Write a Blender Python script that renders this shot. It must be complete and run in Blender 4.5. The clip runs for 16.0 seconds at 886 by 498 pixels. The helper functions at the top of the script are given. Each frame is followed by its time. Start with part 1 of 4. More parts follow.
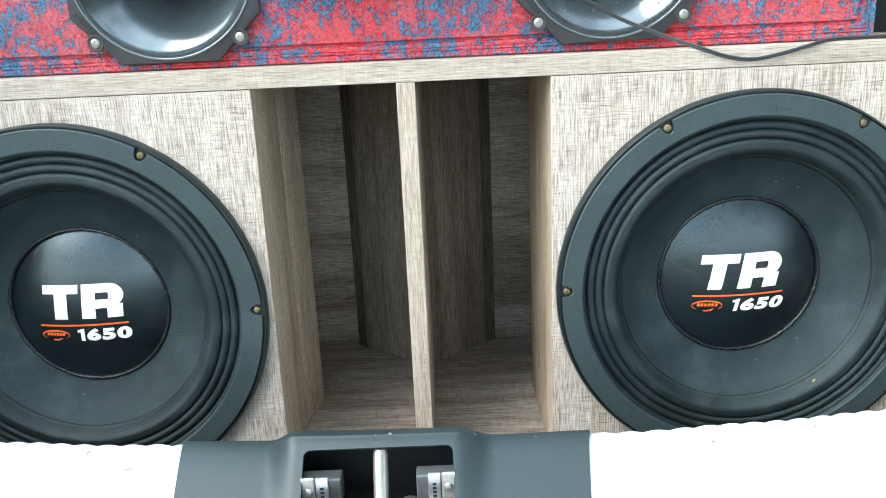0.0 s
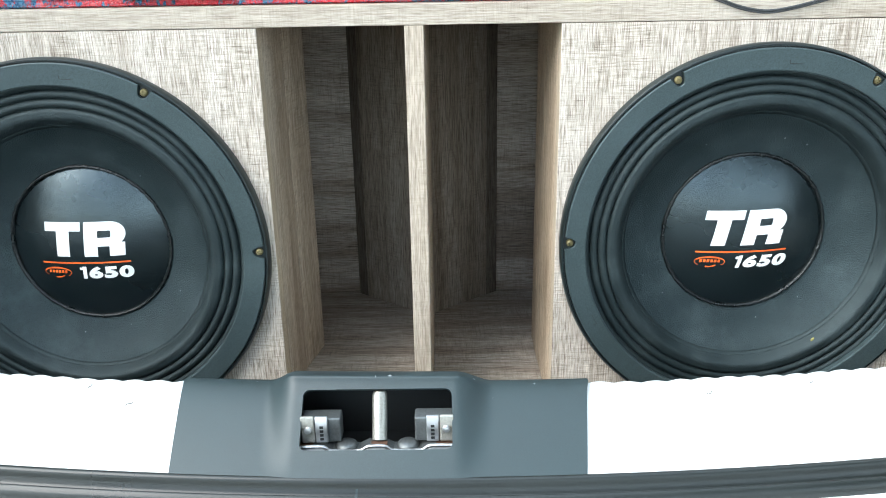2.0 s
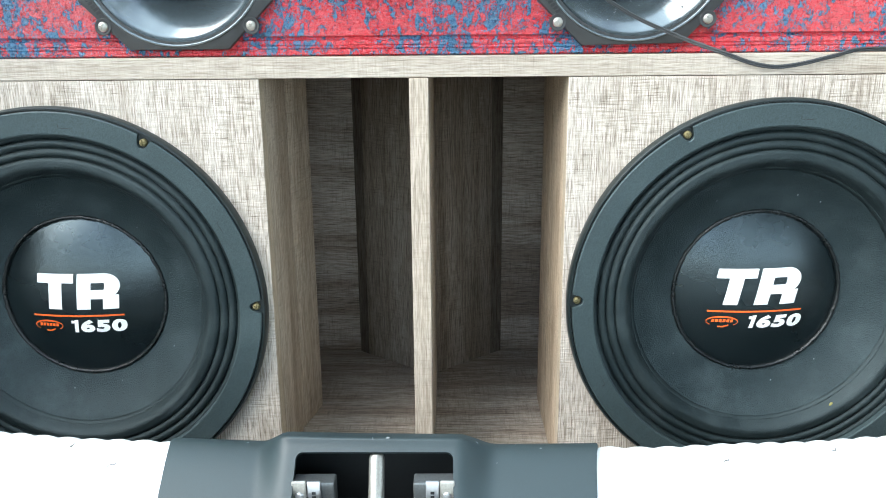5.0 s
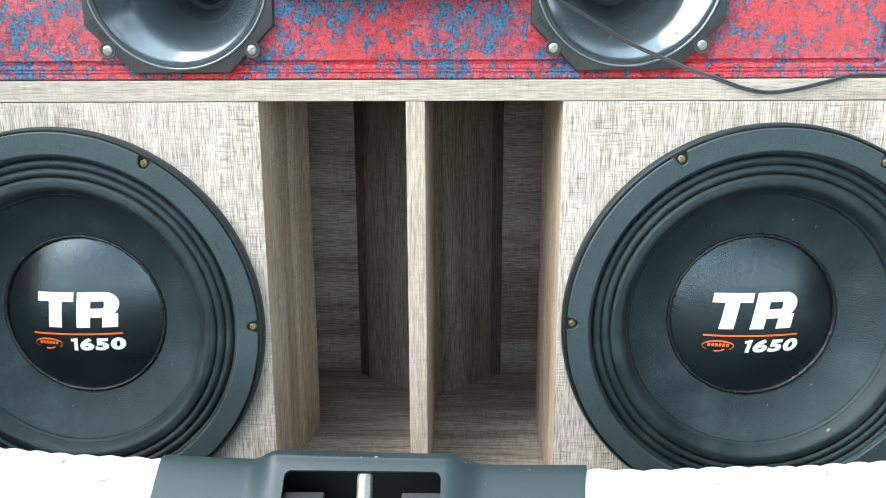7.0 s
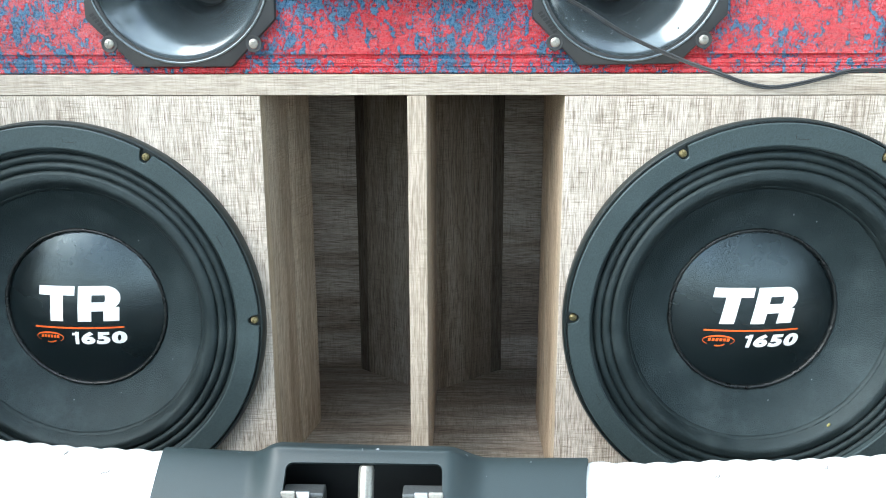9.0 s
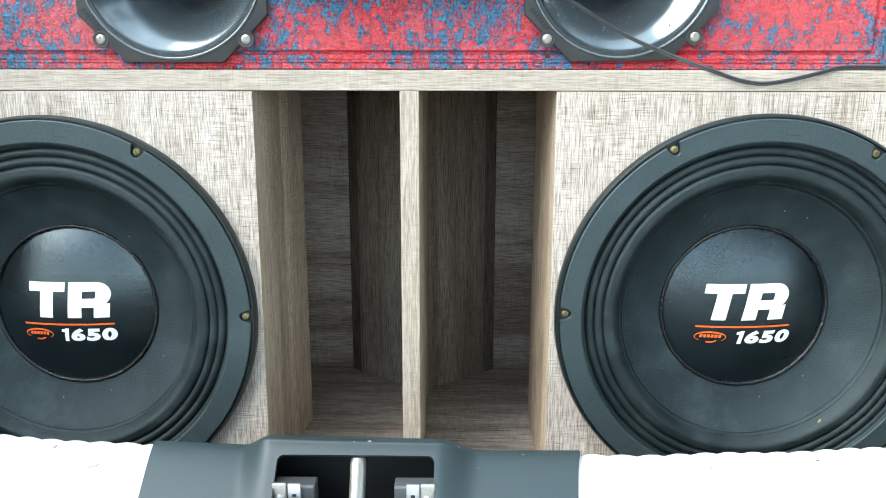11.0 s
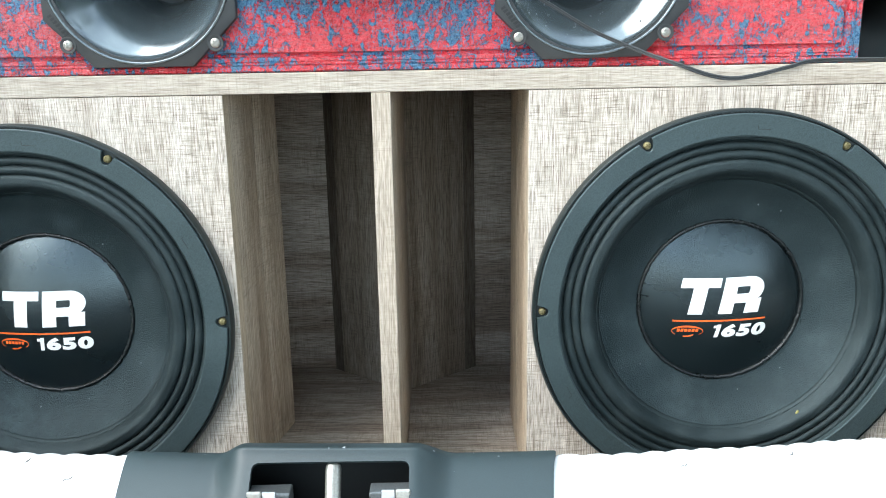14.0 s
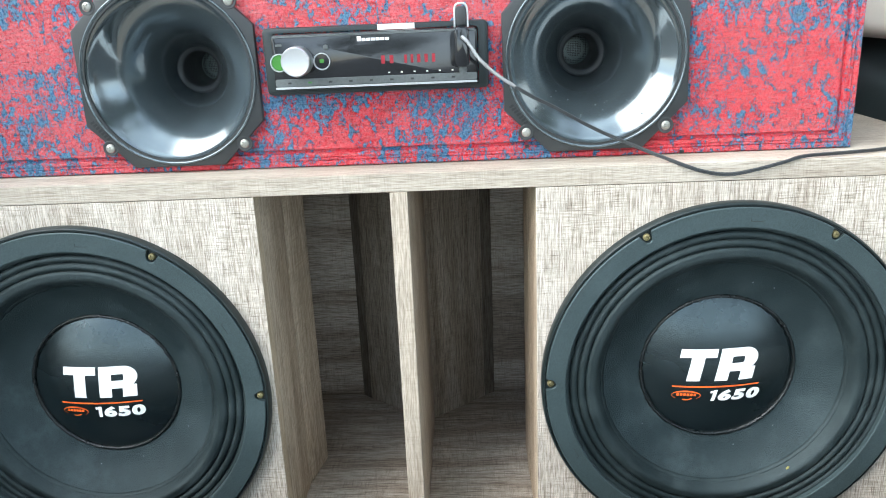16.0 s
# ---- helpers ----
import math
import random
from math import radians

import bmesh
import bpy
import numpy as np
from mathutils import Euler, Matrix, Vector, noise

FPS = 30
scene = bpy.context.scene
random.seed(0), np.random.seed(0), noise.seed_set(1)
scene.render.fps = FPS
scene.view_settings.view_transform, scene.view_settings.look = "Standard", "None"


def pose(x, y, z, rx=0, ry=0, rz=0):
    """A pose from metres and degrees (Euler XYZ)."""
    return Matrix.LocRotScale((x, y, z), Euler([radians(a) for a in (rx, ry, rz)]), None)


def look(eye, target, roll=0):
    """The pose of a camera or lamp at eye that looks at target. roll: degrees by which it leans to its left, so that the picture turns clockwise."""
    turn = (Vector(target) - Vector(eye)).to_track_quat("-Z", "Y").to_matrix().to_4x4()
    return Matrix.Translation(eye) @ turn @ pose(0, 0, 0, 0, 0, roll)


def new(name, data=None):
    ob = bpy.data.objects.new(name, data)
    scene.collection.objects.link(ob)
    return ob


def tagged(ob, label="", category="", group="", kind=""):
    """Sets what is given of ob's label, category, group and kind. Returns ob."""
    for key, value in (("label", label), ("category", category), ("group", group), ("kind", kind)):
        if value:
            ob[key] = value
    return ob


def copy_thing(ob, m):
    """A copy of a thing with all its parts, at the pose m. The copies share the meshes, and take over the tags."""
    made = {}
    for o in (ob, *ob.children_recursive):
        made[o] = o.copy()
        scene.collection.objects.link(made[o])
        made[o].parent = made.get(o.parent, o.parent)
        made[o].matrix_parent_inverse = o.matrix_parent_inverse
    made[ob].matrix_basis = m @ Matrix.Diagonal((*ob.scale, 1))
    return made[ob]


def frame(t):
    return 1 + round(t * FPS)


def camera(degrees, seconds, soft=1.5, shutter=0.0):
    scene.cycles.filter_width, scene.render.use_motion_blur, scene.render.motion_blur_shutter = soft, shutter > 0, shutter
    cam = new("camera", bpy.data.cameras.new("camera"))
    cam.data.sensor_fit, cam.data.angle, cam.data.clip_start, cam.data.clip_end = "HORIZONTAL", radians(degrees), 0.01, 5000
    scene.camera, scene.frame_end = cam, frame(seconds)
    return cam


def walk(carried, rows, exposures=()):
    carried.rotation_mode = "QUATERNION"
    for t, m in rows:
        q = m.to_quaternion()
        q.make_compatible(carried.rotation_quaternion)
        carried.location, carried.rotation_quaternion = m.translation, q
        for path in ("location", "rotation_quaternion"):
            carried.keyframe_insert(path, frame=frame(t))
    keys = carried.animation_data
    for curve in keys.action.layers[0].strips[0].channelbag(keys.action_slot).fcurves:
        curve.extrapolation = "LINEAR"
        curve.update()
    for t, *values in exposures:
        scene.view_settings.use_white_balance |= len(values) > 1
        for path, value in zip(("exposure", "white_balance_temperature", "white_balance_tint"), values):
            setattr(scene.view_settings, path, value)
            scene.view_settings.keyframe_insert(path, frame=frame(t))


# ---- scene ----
cam = camera(59.3, 16.0, soft=1.0)
PATH = [
    (0, (0.034, -0.717, 1.047), (0.028, 1.207, 0.5), -2.6),
    (0.5, (0.034, -0.718, 1.046), (0.024, 1.206, 0.5), -2.0),
    (1, (0.031, -0.718, 1.045), (0.024, 1.205, 0.497), -1.7),
    (1.5, (0.03, -0.718, 1.041), (0.022, 1.192, 0.45), -0.8),
    (2, (0.032, -0.717, 1.039), (0.019, 1.173, 0.384), -1.0),
    (2.5, (0.029, -0.718, 1.037), (0.009, 1.166, 0.365), -0.7),
    (3, (0.022, -0.715, 1.037), (0.038, 1.161, 0.345), 0.8),
    (3.5, (0.029, -0.691, 1.032), (-0.026, 1.181, 0.331), 1.2),
    (4, (0.026, -0.691, 1.029), (-0.038, 1.174, 0.311), 0.4),
    (4.5, (0.03, -0.698, 1.027), (-0.011, 1.205, 0.415), -0.9),
    (5, (0.033, -0.697, 1.029), (0.01, 1.237, 0.52), -0.5),
    (7.3, (0.047, -0.703, 1.025), (-0.007, 1.246, 0.581), -0.2),
    (7.5, (0.047, -0.703, 1.024), (-0.009, 1.246, 0.579), -0.2),
    (8, (0.046, -0.705, 1.023), (-0.007, 1.244, 0.576), -0.1),
    (8.5, (0.044, -0.703, 1.022), (-0.006, 1.246, 0.575), -0.0),
    (9, (0.045, -0.704, 1.023), (-0.003, 1.245, 0.574), -0.1),
    (11.3, (0.045, -0.706, 1.013), (0.021, 1.246, 0.581), -0.0),
    (11.5, (0.046, -0.706, 1.022), (0.021, 1.245, 0.582), -0.3),
    (12, (0.039, -0.707, 1.021), (0.018, 1.249, 0.605), 0.4),
    (12.5, (0.039, -0.708, 1.02), (0.027, 1.255, 0.635), -0.4),
    (13, (0.041, -0.704, 1.022), (0.047, 1.259, 0.642), -0.7),
    (13.5, (0.051, -0.704, 1.021), (0.054, 1.251, 0.599), -0.4),
    (14, (0.057, -0.703, 1.02), (0.058, 1.246, 0.569), -1.0),
    (14.5, (0.057, -0.704, 1.018), (0.056, 1.242, 0.556), -0.9),
    (15, (0.054, -0.701, 1.024), (0.052, 1.242, 0.553), -1.9),
    (15.5, (0.054, -0.711, 1.083), (0.032, 1.225, 0.581), -1.0),
    (16, (0.072, -0.726, 1.17), (0.001, 1.181, 0.572), -2.5),
]
walk(cam, [(t, look(eye, target, roll)) for t, eye, target, roll in PATH])

# ---- world and light ----
world = bpy.data.worlds.new("sky")
scene.world = world
world.use_nodes = True
wn = world.node_tree.nodes
wl = world.node_tree.links
wn.clear()
sky = wn.new("ShaderNodeTexSky")
sky.sky_type = "NISHITA"
sky.sun_disc = False
SUN_ELEV, SUN_AZ = 42.0, 243.0      # azimuth clockwise from +y
sky.sun_intensity = 1.0
sky.sun_elevation = radians(SUN_ELEV)
sky.sun_rotation = radians(SUN_AZ)
sky.air_density, sky.dust_density, sky.ozone_density = 1.0, 1.0, 1.5
bg = wn.new("ShaderNodeBackground")
bg.inputs["Strength"].default_value = 0.147
wout = wn.new("ShaderNodeOutputWorld")
# broken white cloud over the blue
wtc = wn.new("ShaderNodeTexCoord")
wmap = wn.new("ShaderNodeMapping")
wmap.inputs["Scale"].default_value = (1.0, 1.0, 2.2)
cloud = wn.new("ShaderNodeTexNoise")
cloud.inputs["Scale"].default_value = 2.3
cloud.inputs["Detail"].default_value = 7.0
cloud.inputs["Roughness"].default_value = 0.58
cover_of = wn.new("ShaderNodeValToRGB")
cover_of.color_ramp.elements[0].position, cover_of.color_ramp.elements[1].position = 0.32, 0.64
sky_mix = wn.new("ShaderNodeMix")
sky_mix.data_type = "RGBA"
sky_in = [s for s in sky_mix.inputs if s.type == "RGBA"]
sky_in[1].default_value = (8.2, 10.0, 11.2, 1)
wl.new(wtc.outputs["Generated"], wmap.inputs["Vector"])
wl.new(wmap.outputs["Vector"], cloud.inputs["Vector"])
wl.new(cloud.outputs["Fac"], cover_of.inputs["Fac"])
wl.new(cover_of.outputs["Color"], sky_mix.inputs[0])
wl.new(sky.outputs["Color"], sky_in[0])
wl.new(next(s for s in sky_mix.outputs if s.type == "RGBA"), bg.inputs["Color"])
wl.new(bg.outputs["Background"], wout.inputs["Surface"])

sun = new("sun", bpy.data.lights.new("sun", "SUN"))
sun.data.energy = 1.6
sun.data.angle = radians(58)
sun.data.color = (1.0, 0.96, 0.90)
_e, _a = radians(SUN_ELEV), radians(SUN_AZ)
sun_dir = Vector((math.sin(_a) * math.cos(_e), math.cos(_a) * math.cos(_e), math.sin(_e)))
sun.matrix_basis = look(sun_dir * 20, (0, 0, 0))


scene.view_settings.exposure = 1.72


# ---- small tools ----
def empty(name, loc, label, category, group="", kind=""):
    ob = new(name)
    ob.empty_display_size = 0.05
    ob.matrix_basis = Matrix.Translation(loc)
    return tagged(ob, label, category, group, kind)


def part(name, bm, material, parent=None, label="", smooth=None):
    """Link a bmesh as one mesh object; smooth: shading angle in degrees."""
    me = bpy.data.meshes.new(name)
    if isinstance(bm, bpy.types.Mesh):
        me = bm
        me.name = name
    else:
        bm.normal_update()
        bm.to_mesh(me)
        bm.free()
    me.materials.clear()
    me.materials.append(material)
    if smooth is not None:
        me.shade_smooth()
        if smooth < 180:
            me.set_sharp_from_angle(angle=radians(smooth))
    ob = new(name, me)
    if parent is not None:
        ob.parent = parent
        if parent.type == "EMPTY":
            ob.matrix_parent_inverse = parent.matrix_basis.inverted()
    if label:
        ob["label"] = label
    return ob


def block(x0, x1, y0, y1, z0, z1, bevel=0.0, segs=2, bm=None):
    own = bm is None
    bm = bm or bmesh.new()
    made = bmesh.ops.create_cube(bm, size=1.0, matrix=Matrix.LocRotScale(
        ((x0 + x1) / 2, (y0 + y1) / 2, (z0 + z1) / 2), None, (x1 - x0, y1 - y0, z1 - z0)))
    if bevel:
        edges = list({e for v in made["verts"] for e in v.link_edges})
        bmesh.ops.bevel(bm, geom=edges, offset=bevel, segments=segs, affect="EDGES", profile=0.5)
    return bm


def lathe(profile, n=96, closed=False, a0=0.0, a1=360.0):
    """Turn (radius, y) round the y axis; the first point may lie on the axis."""
    bm = bmesh.new()
    full = abs(a1 - a0 - 360) < 1e-6
    cols = []
    for i in range(n if full else n + 1):
        a = radians(a0 + (a1 - a0) * i / n)
        cols.append([bm.verts.new((r * math.cos(a), y, r * math.sin(a))) for r, y in profile])
    m = len(profile)
    for i in range(n):
        p, q = cols[i], cols[(i + 1) % len(cols)]
        for j in range(m if closed else m - 1):
            k = (j + 1) % m
            bm.faces.new((p[j], p[k], q[k], q[j]))
    if not full and closed:
        bm.faces.new(cols[0][::-1])
        bm.faces.new(cols[-1])
    bmesh.ops.remove_doubles(bm, verts=bm.verts, dist=1e-6)
    bmesh.ops.recalc_face_normals(bm, faces=bm.faces)
    return bm


def prism(outline, y0, y1, bevel=0.0):
    """A plate with the (x, z) outline between y0 and y1."""
    bm = bmesh.new()
    f = bm.faces.new([bm.verts.new((x, y0, z)) for x, z in outline])
    ext = bmesh.ops.extrude_face_region(bm, geom=[f])
    bmesh.ops.translate(bm, verts=[g for g in ext["geom"] if isinstance(g, bmesh.types.BMVert)], vec=(0, y1 - y0, 0))
    bmesh.ops.recalc_face_normals(bm, faces=bm.faces)
    if bevel:
        edges = [e for e in bm.edges if abs(e.verts[0].co.y - y0) < 1e-7 and abs(e.verts[1].co.y - y0) < 1e-7]
        bmesh.ops.bevel(bm, geom=edges, offset=bevel, segments=2, affect="EDGES", profile=0.5)
    return bm


def round_rect(x0, x1, z0, z1, r, n=6):
    pts = []
    for cx, cz, a in ((x1 - r, z1 - r, 0), (x0 + r, z1 - r, 90), (x0 + r, z0 + r, 180), (x1 - r, z0 + r, 270)):
        pts += [(cx + r * math.cos(radians(a + 90 * i / n)), cz + r * math.sin(radians(a + 90 * i / n))) for i in range(n + 1)]
    return pts


def smooth_line(pts, per=8):
    """Catmull-Rom through the points."""
    P = [Vector(p) for p in pts]
    P = [P[0] * 2 - P[1]] + P + [P[-1] * 2 - P[-2]]
    out = []
    for i in range(1, len(P) - 2):
        for k in range(per):
            t = k / per
            a, b, c, d = P[i - 1:i + 3]
            out.append(0.5 * (2 * b + (c - a) * t + (2 * a - 5 * b + 4 * c - d) * t * t + (3 * b - a - 3 * c + d) * t ** 3))
    return out + [P[-2]]


def tube(pts, radius, n=10, per=8):
    """A round rod along a smooth line."""
    line = smooth_line(pts, per)
    bm = bmesh.new()
    rings = []
    up = Vector((0.13, 0.31, 0.94)).normalized()
    for i, p in enumerate(line):
        d = (line[min(i + 1, len(line) - 1)] - line[max(i - 1, 0)]).normalized()
        s = d.cross(up).normalized()
        u = s.cross(d)
        rings.append([bm.verts.new(p + radius * (math.cos(2 * math.pi * k / n) * s + math.sin(2 * math.pi * k / n) * u)) for k in range(n)])
    for a, b in zip(rings, rings[1:]):
        for k in range(n):
            bm.faces.new((a[k], a[(k + 1) % n], b[(k + 1) % n], b[k]))
    bm.faces.new(rings[0][::-1])
    bm.faces.new(rings[-1])
    bmesh.ops.recalc_face_normals(bm, faces=bm.faces)
    return bm


def sheet(rows):
    """A surface through rows of points."""
    bm = bmesh.new()
    V = [[bm.verts.new(p) for p in row] for row in rows]
    for a, b in zip(V, V[1:]):
        for j in range(len(a) - 1):
            bm.faces.new((a[j], a[j + 1], b[j + 1], b[j]))
    bmesh.ops.recalc_face_normals(bm, faces=bm.faces)
    return bm


def solved(bm, cutters=(), thick=0.0, offset=-1.0):
    """The mesh of bm with a thickness given to it and the cutters taken out of it."""
    def tmp(b):
        me = bpy.data.meshes.new("tmp")
        b.to_mesh(me)
        b.free()
        return new("tmp", me)
    ob = tmp(bm)
    tools = [tmp(c) for c in cutters]
    if thick:
        mod = ob.modifiers.new("t", "SOLIDIFY")
        mod.thickness, mod.offset = thick, offset
    for c in tools:
        mod = ob.modifiers.new("b", "BOOLEAN")
        mod.operation, mod.solver, mod.object = "DIFFERENCE", "EXACT", c
    bpy.context.view_layer.update()
    me = bpy.data.meshes.new_from_object(ob.evaluated_get(bpy.context.evaluated_depsgraph_get()))
    for o in (ob, *tools):
        bpy.data.objects.remove(o)
    return me


def lettering(text, width, height, shear=0.0, bold=0.0, dense=2, spacing=1.0):
    """Flat letters in the xz plane, centred, of that width and height, facing -y."""
    cu = bpy.data.curves.new("t", "FONT")
    cu.body, cu.align_x, cu.align_y, cu.offset, cu.shear = text, "CENTER", "CENTER", bold, shear
    cu.resolution_u = 4
    cu.space_character = spacing
    ob = new("tmp", cu)
    bpy.context.view_layer.update()
    me = bpy.data.meshes.new_from_object(ob.evaluated_get(bpy.context.evaluated_depsgraph_get()))
    bpy.data.objects.remove(ob)
    bm = bmesh.new()
    bm.from_mesh(me)
    xs, ys = [v.co.x for v in bm.verts], [v.co.y for v in bm.verts]
    sx, sy = width / (max(xs) - min(xs)), height / (max(ys) - min(ys))
    mx, my = (max(xs) + min(xs)) / 2, (max(ys) + min(ys)) / 2
    for v in bm.verts:
        v.co = ((v.co.x - mx) * sx, 0, (v.co.y - my) * sy)
    bmesh.ops.triangulate(bm, faces=bm.faces)
    for _ in range(dense):
        bmesh.ops.subdivide_edges(bm, edges=bm.edges, cuts=1, use_grid_fill=True)
    return bm


# ---- materials ----
def material(name):
    m = bpy.data.materials.new(name)
    m.use_nodes = True
    nt = m.node_tree
    return m, nt, nt.nodes["Principled BSDF"]


def node(nt, kind, **inputs):
    n = nt.nodes.new(kind)
    for k, v in inputs.items():
        n.inputs[k.replace("_", " ")].default_value = v
    return n


def coords(nt, scale=(1, 1, 1)):
    tc = nt.nodes.new("ShaderNodeTexCoord")
    mp = nt.nodes.new("ShaderNodeMapping")
    mp.inputs["Scale"].default_value = scale
    nt.links.new(tc.outputs["Object"], mp.inputs["Vector"])
    return mp.outputs["Vector"]


def noise_of(nt, scale, vec_scale=(1, 1, 1), detail=4.0, rough=0.55, distortion=0.0):
    n = node(nt, "ShaderNodeTexNoise", Scale=scale, Detail=detail, Roughness=rough, Distortion=distortion)
    nt.links.new(coords(nt, vec_scale), n.inputs["Vector"])
    return n.outputs["Fac"]


def ramp(nt, fac, stops):
    r = nt.nodes.new("ShaderNodeValToRGB")
    el = r.color_ramp.elements
    while len(el) < len(stops):
        el.new(0.5)
    for e, (p, c) in zip(el, stops):
        e.position = p
        e.color = (*c, 1) if len(c) == 3 else c
    nt.links.new(fac, r.inputs["Fac"])
    return r.outputs["Color"]


def mixed(nt, fac, a, b, mode="MIX"):
    n = nt.nodes.new("ShaderNodeMix")
    n.data_type, n.blend_type = "RGBA", mode
    for sock, v in ((n.inputs["Factor"], fac), (n.inputs["A"], a), (n.inputs["B"], b)):
        if isinstance(v, (int, float)):
            sock.default_value = v
        elif isinstance(v, tuple):
            sock.default_value = (*v, 1)
        else:
            nt.links.new(v, sock)
    # colour sockets carry the same names as the float ones: set the coloured ones
    cols = [s for s in n.inputs if s.type == "RGBA"]
    facs = [s for s in n.inputs if s.type == "VALUE" and s.name == "Factor"]
    for sock, v in ((facs[0], fac), (cols[0], a), (cols[1], b)):
        if isinstance(v, (int, float)):
            if sock.type == "VALUE":
                sock.default_value = v
        elif isinstance(v, tuple):
            sock.default_value = (*v, 1)
        else:
            nt.links.new(v, sock)
    return next(s for s in n.outputs if s.type == "RGBA")


def bump(nt, bsdf, height, strength, distance):
    b = node(nt, "ShaderNodeBump", Strength=strength, Distance=distance)
    nt.links.new(height, b.inputs["Height"])
    nt.links.new(b.outputs["Normal"], bsdf.inputs["Normal"])
    return b


def plain(name, colour, rough, metal=0.0, vary=0.15, grain=400.0, relief=0.0, coat=0.0, spec=0.5):
    """A surface of one colour with blotches, fine grain and relief."""
    m, nt, b = material(name)
    dark = tuple(c * (1 - vary) for c in colour)
    lite = tuple(min(1, c * (1 + vary)) for c in colour)
    big = noise_of(nt, 9.0, detail=5)
    fine = noise_of(nt, grain, detail=2)
    col = mixed(nt, 0.35, ramp(nt, big, [(0.3, dark), (0.7, lite)]), ramp(nt, fine, [(0.3, dark), (0.7, lite)]))
    nt.links.new(col, b.inputs["Base Color"])
    lo, hi = max(0.0, rough - 0.08), min(1.0, rough + 0.08)
    nt.links.new(ramp(nt, big, [(0.3, (lo,) * 3), (0.7, (hi,) * 3)]), b.inputs["Roughness"])
    b.inputs["Metallic"].default_value = metal
    b.inputs["Coat Weight"].default_value = coat
    b.inputs["Specular IOR Level"].default_value = spec
    if relief:
        bump(nt, b, fine, 0.6, relief)
    return m


def wood(name, axis, tone=1.0, across=0.5, lined=0.85, spread=(0.25, 0.45, 0.70), tint=(1.0, 1.0, 1.0)):
    """Grey-brown sawn oak laminate, its grain along the axis, with fine saw marks across it."""
    m, nt, b = material(name)
    k = "xyz".index(axis)

    def sc(along, off):
        v = [off, off, off]
        v[k] = along
        return tuple(v)
    c = lambda r, g, bl: (r * tone * tint[0], g * tone * tint[1], bl * tone * tint[2])
    broad = noise_of(nt, 1.0, sc(2.5, 30), 5, 0.6, 0.25)
    streak = noise_of(nt, 1.0, sc(34, 780), 2, 0.55, 0.05)
    fine = noise_of(nt, 1.0, sc(80, 1500), 2, 0.6)
    saw = noise_of(nt, 1.0, sc(700, 50), 2, 0.6)
    patch = noise_of(nt, 1.0, sc(14, 22), 4, 0.65)
    base = ramp(nt, broad, [(spread[0], c(0.285, 0.240, 0.195)), (spread[1], c(0.405, 0.362, 0.308)), (spread[2], c(0.485, 0.446, 0.392))])
    lines = ramp(nt, streak, [(0.32, (0.46, 0.415, 0.37)), (0.42, (0.78, 0.755, 0.725)), (0.52, (1.04, 1.04, 1.03)), (0.66, (1.26, 1.27, 1.28))])
    col = mixed(nt, lined, base, lines, "MULTIPLY")
    hair = ramp(nt, fine, [(0.34, (0.36, 0.32, 0.28)), (0.45, (0.96, 0.96, 0.96)), (0.60, (1.22, 1.22, 1.22))])
    col = mixed(nt, lined * 0.8, col, hair, "MULTIPLY")
    cut = ramp(nt, saw, [(0.28, (0.36, 0.325, 0.29)), (0.40, (0.86, 0.85, 0.83)), (0.52, (1.02, 1.02, 1.02)), (0.64, (1.24, 1.25, 1.26))])
    where = ramp(nt, patch, [(0.40, (across * 0.35,) * 3), (0.56, (min(1.0, across * 1.5),) * 3)])
    col = mixed(nt, where, col, mixed(nt, 1.0, col, cut, "MULTIPLY"))
    nt.links.new(col, b.inputs["Base Color"])
    nt.links.new(ramp(nt, streak, [(0.3, (0.60,) * 3), (0.7, (0.44,) * 3)]), b.inputs["Roughness"])
    b.inputs["Specular IOR Level"].default_value = 0.35
    bump(nt, b, mixed(nt, 0.4, streak, saw), 0.6, 0.0005)
    return m


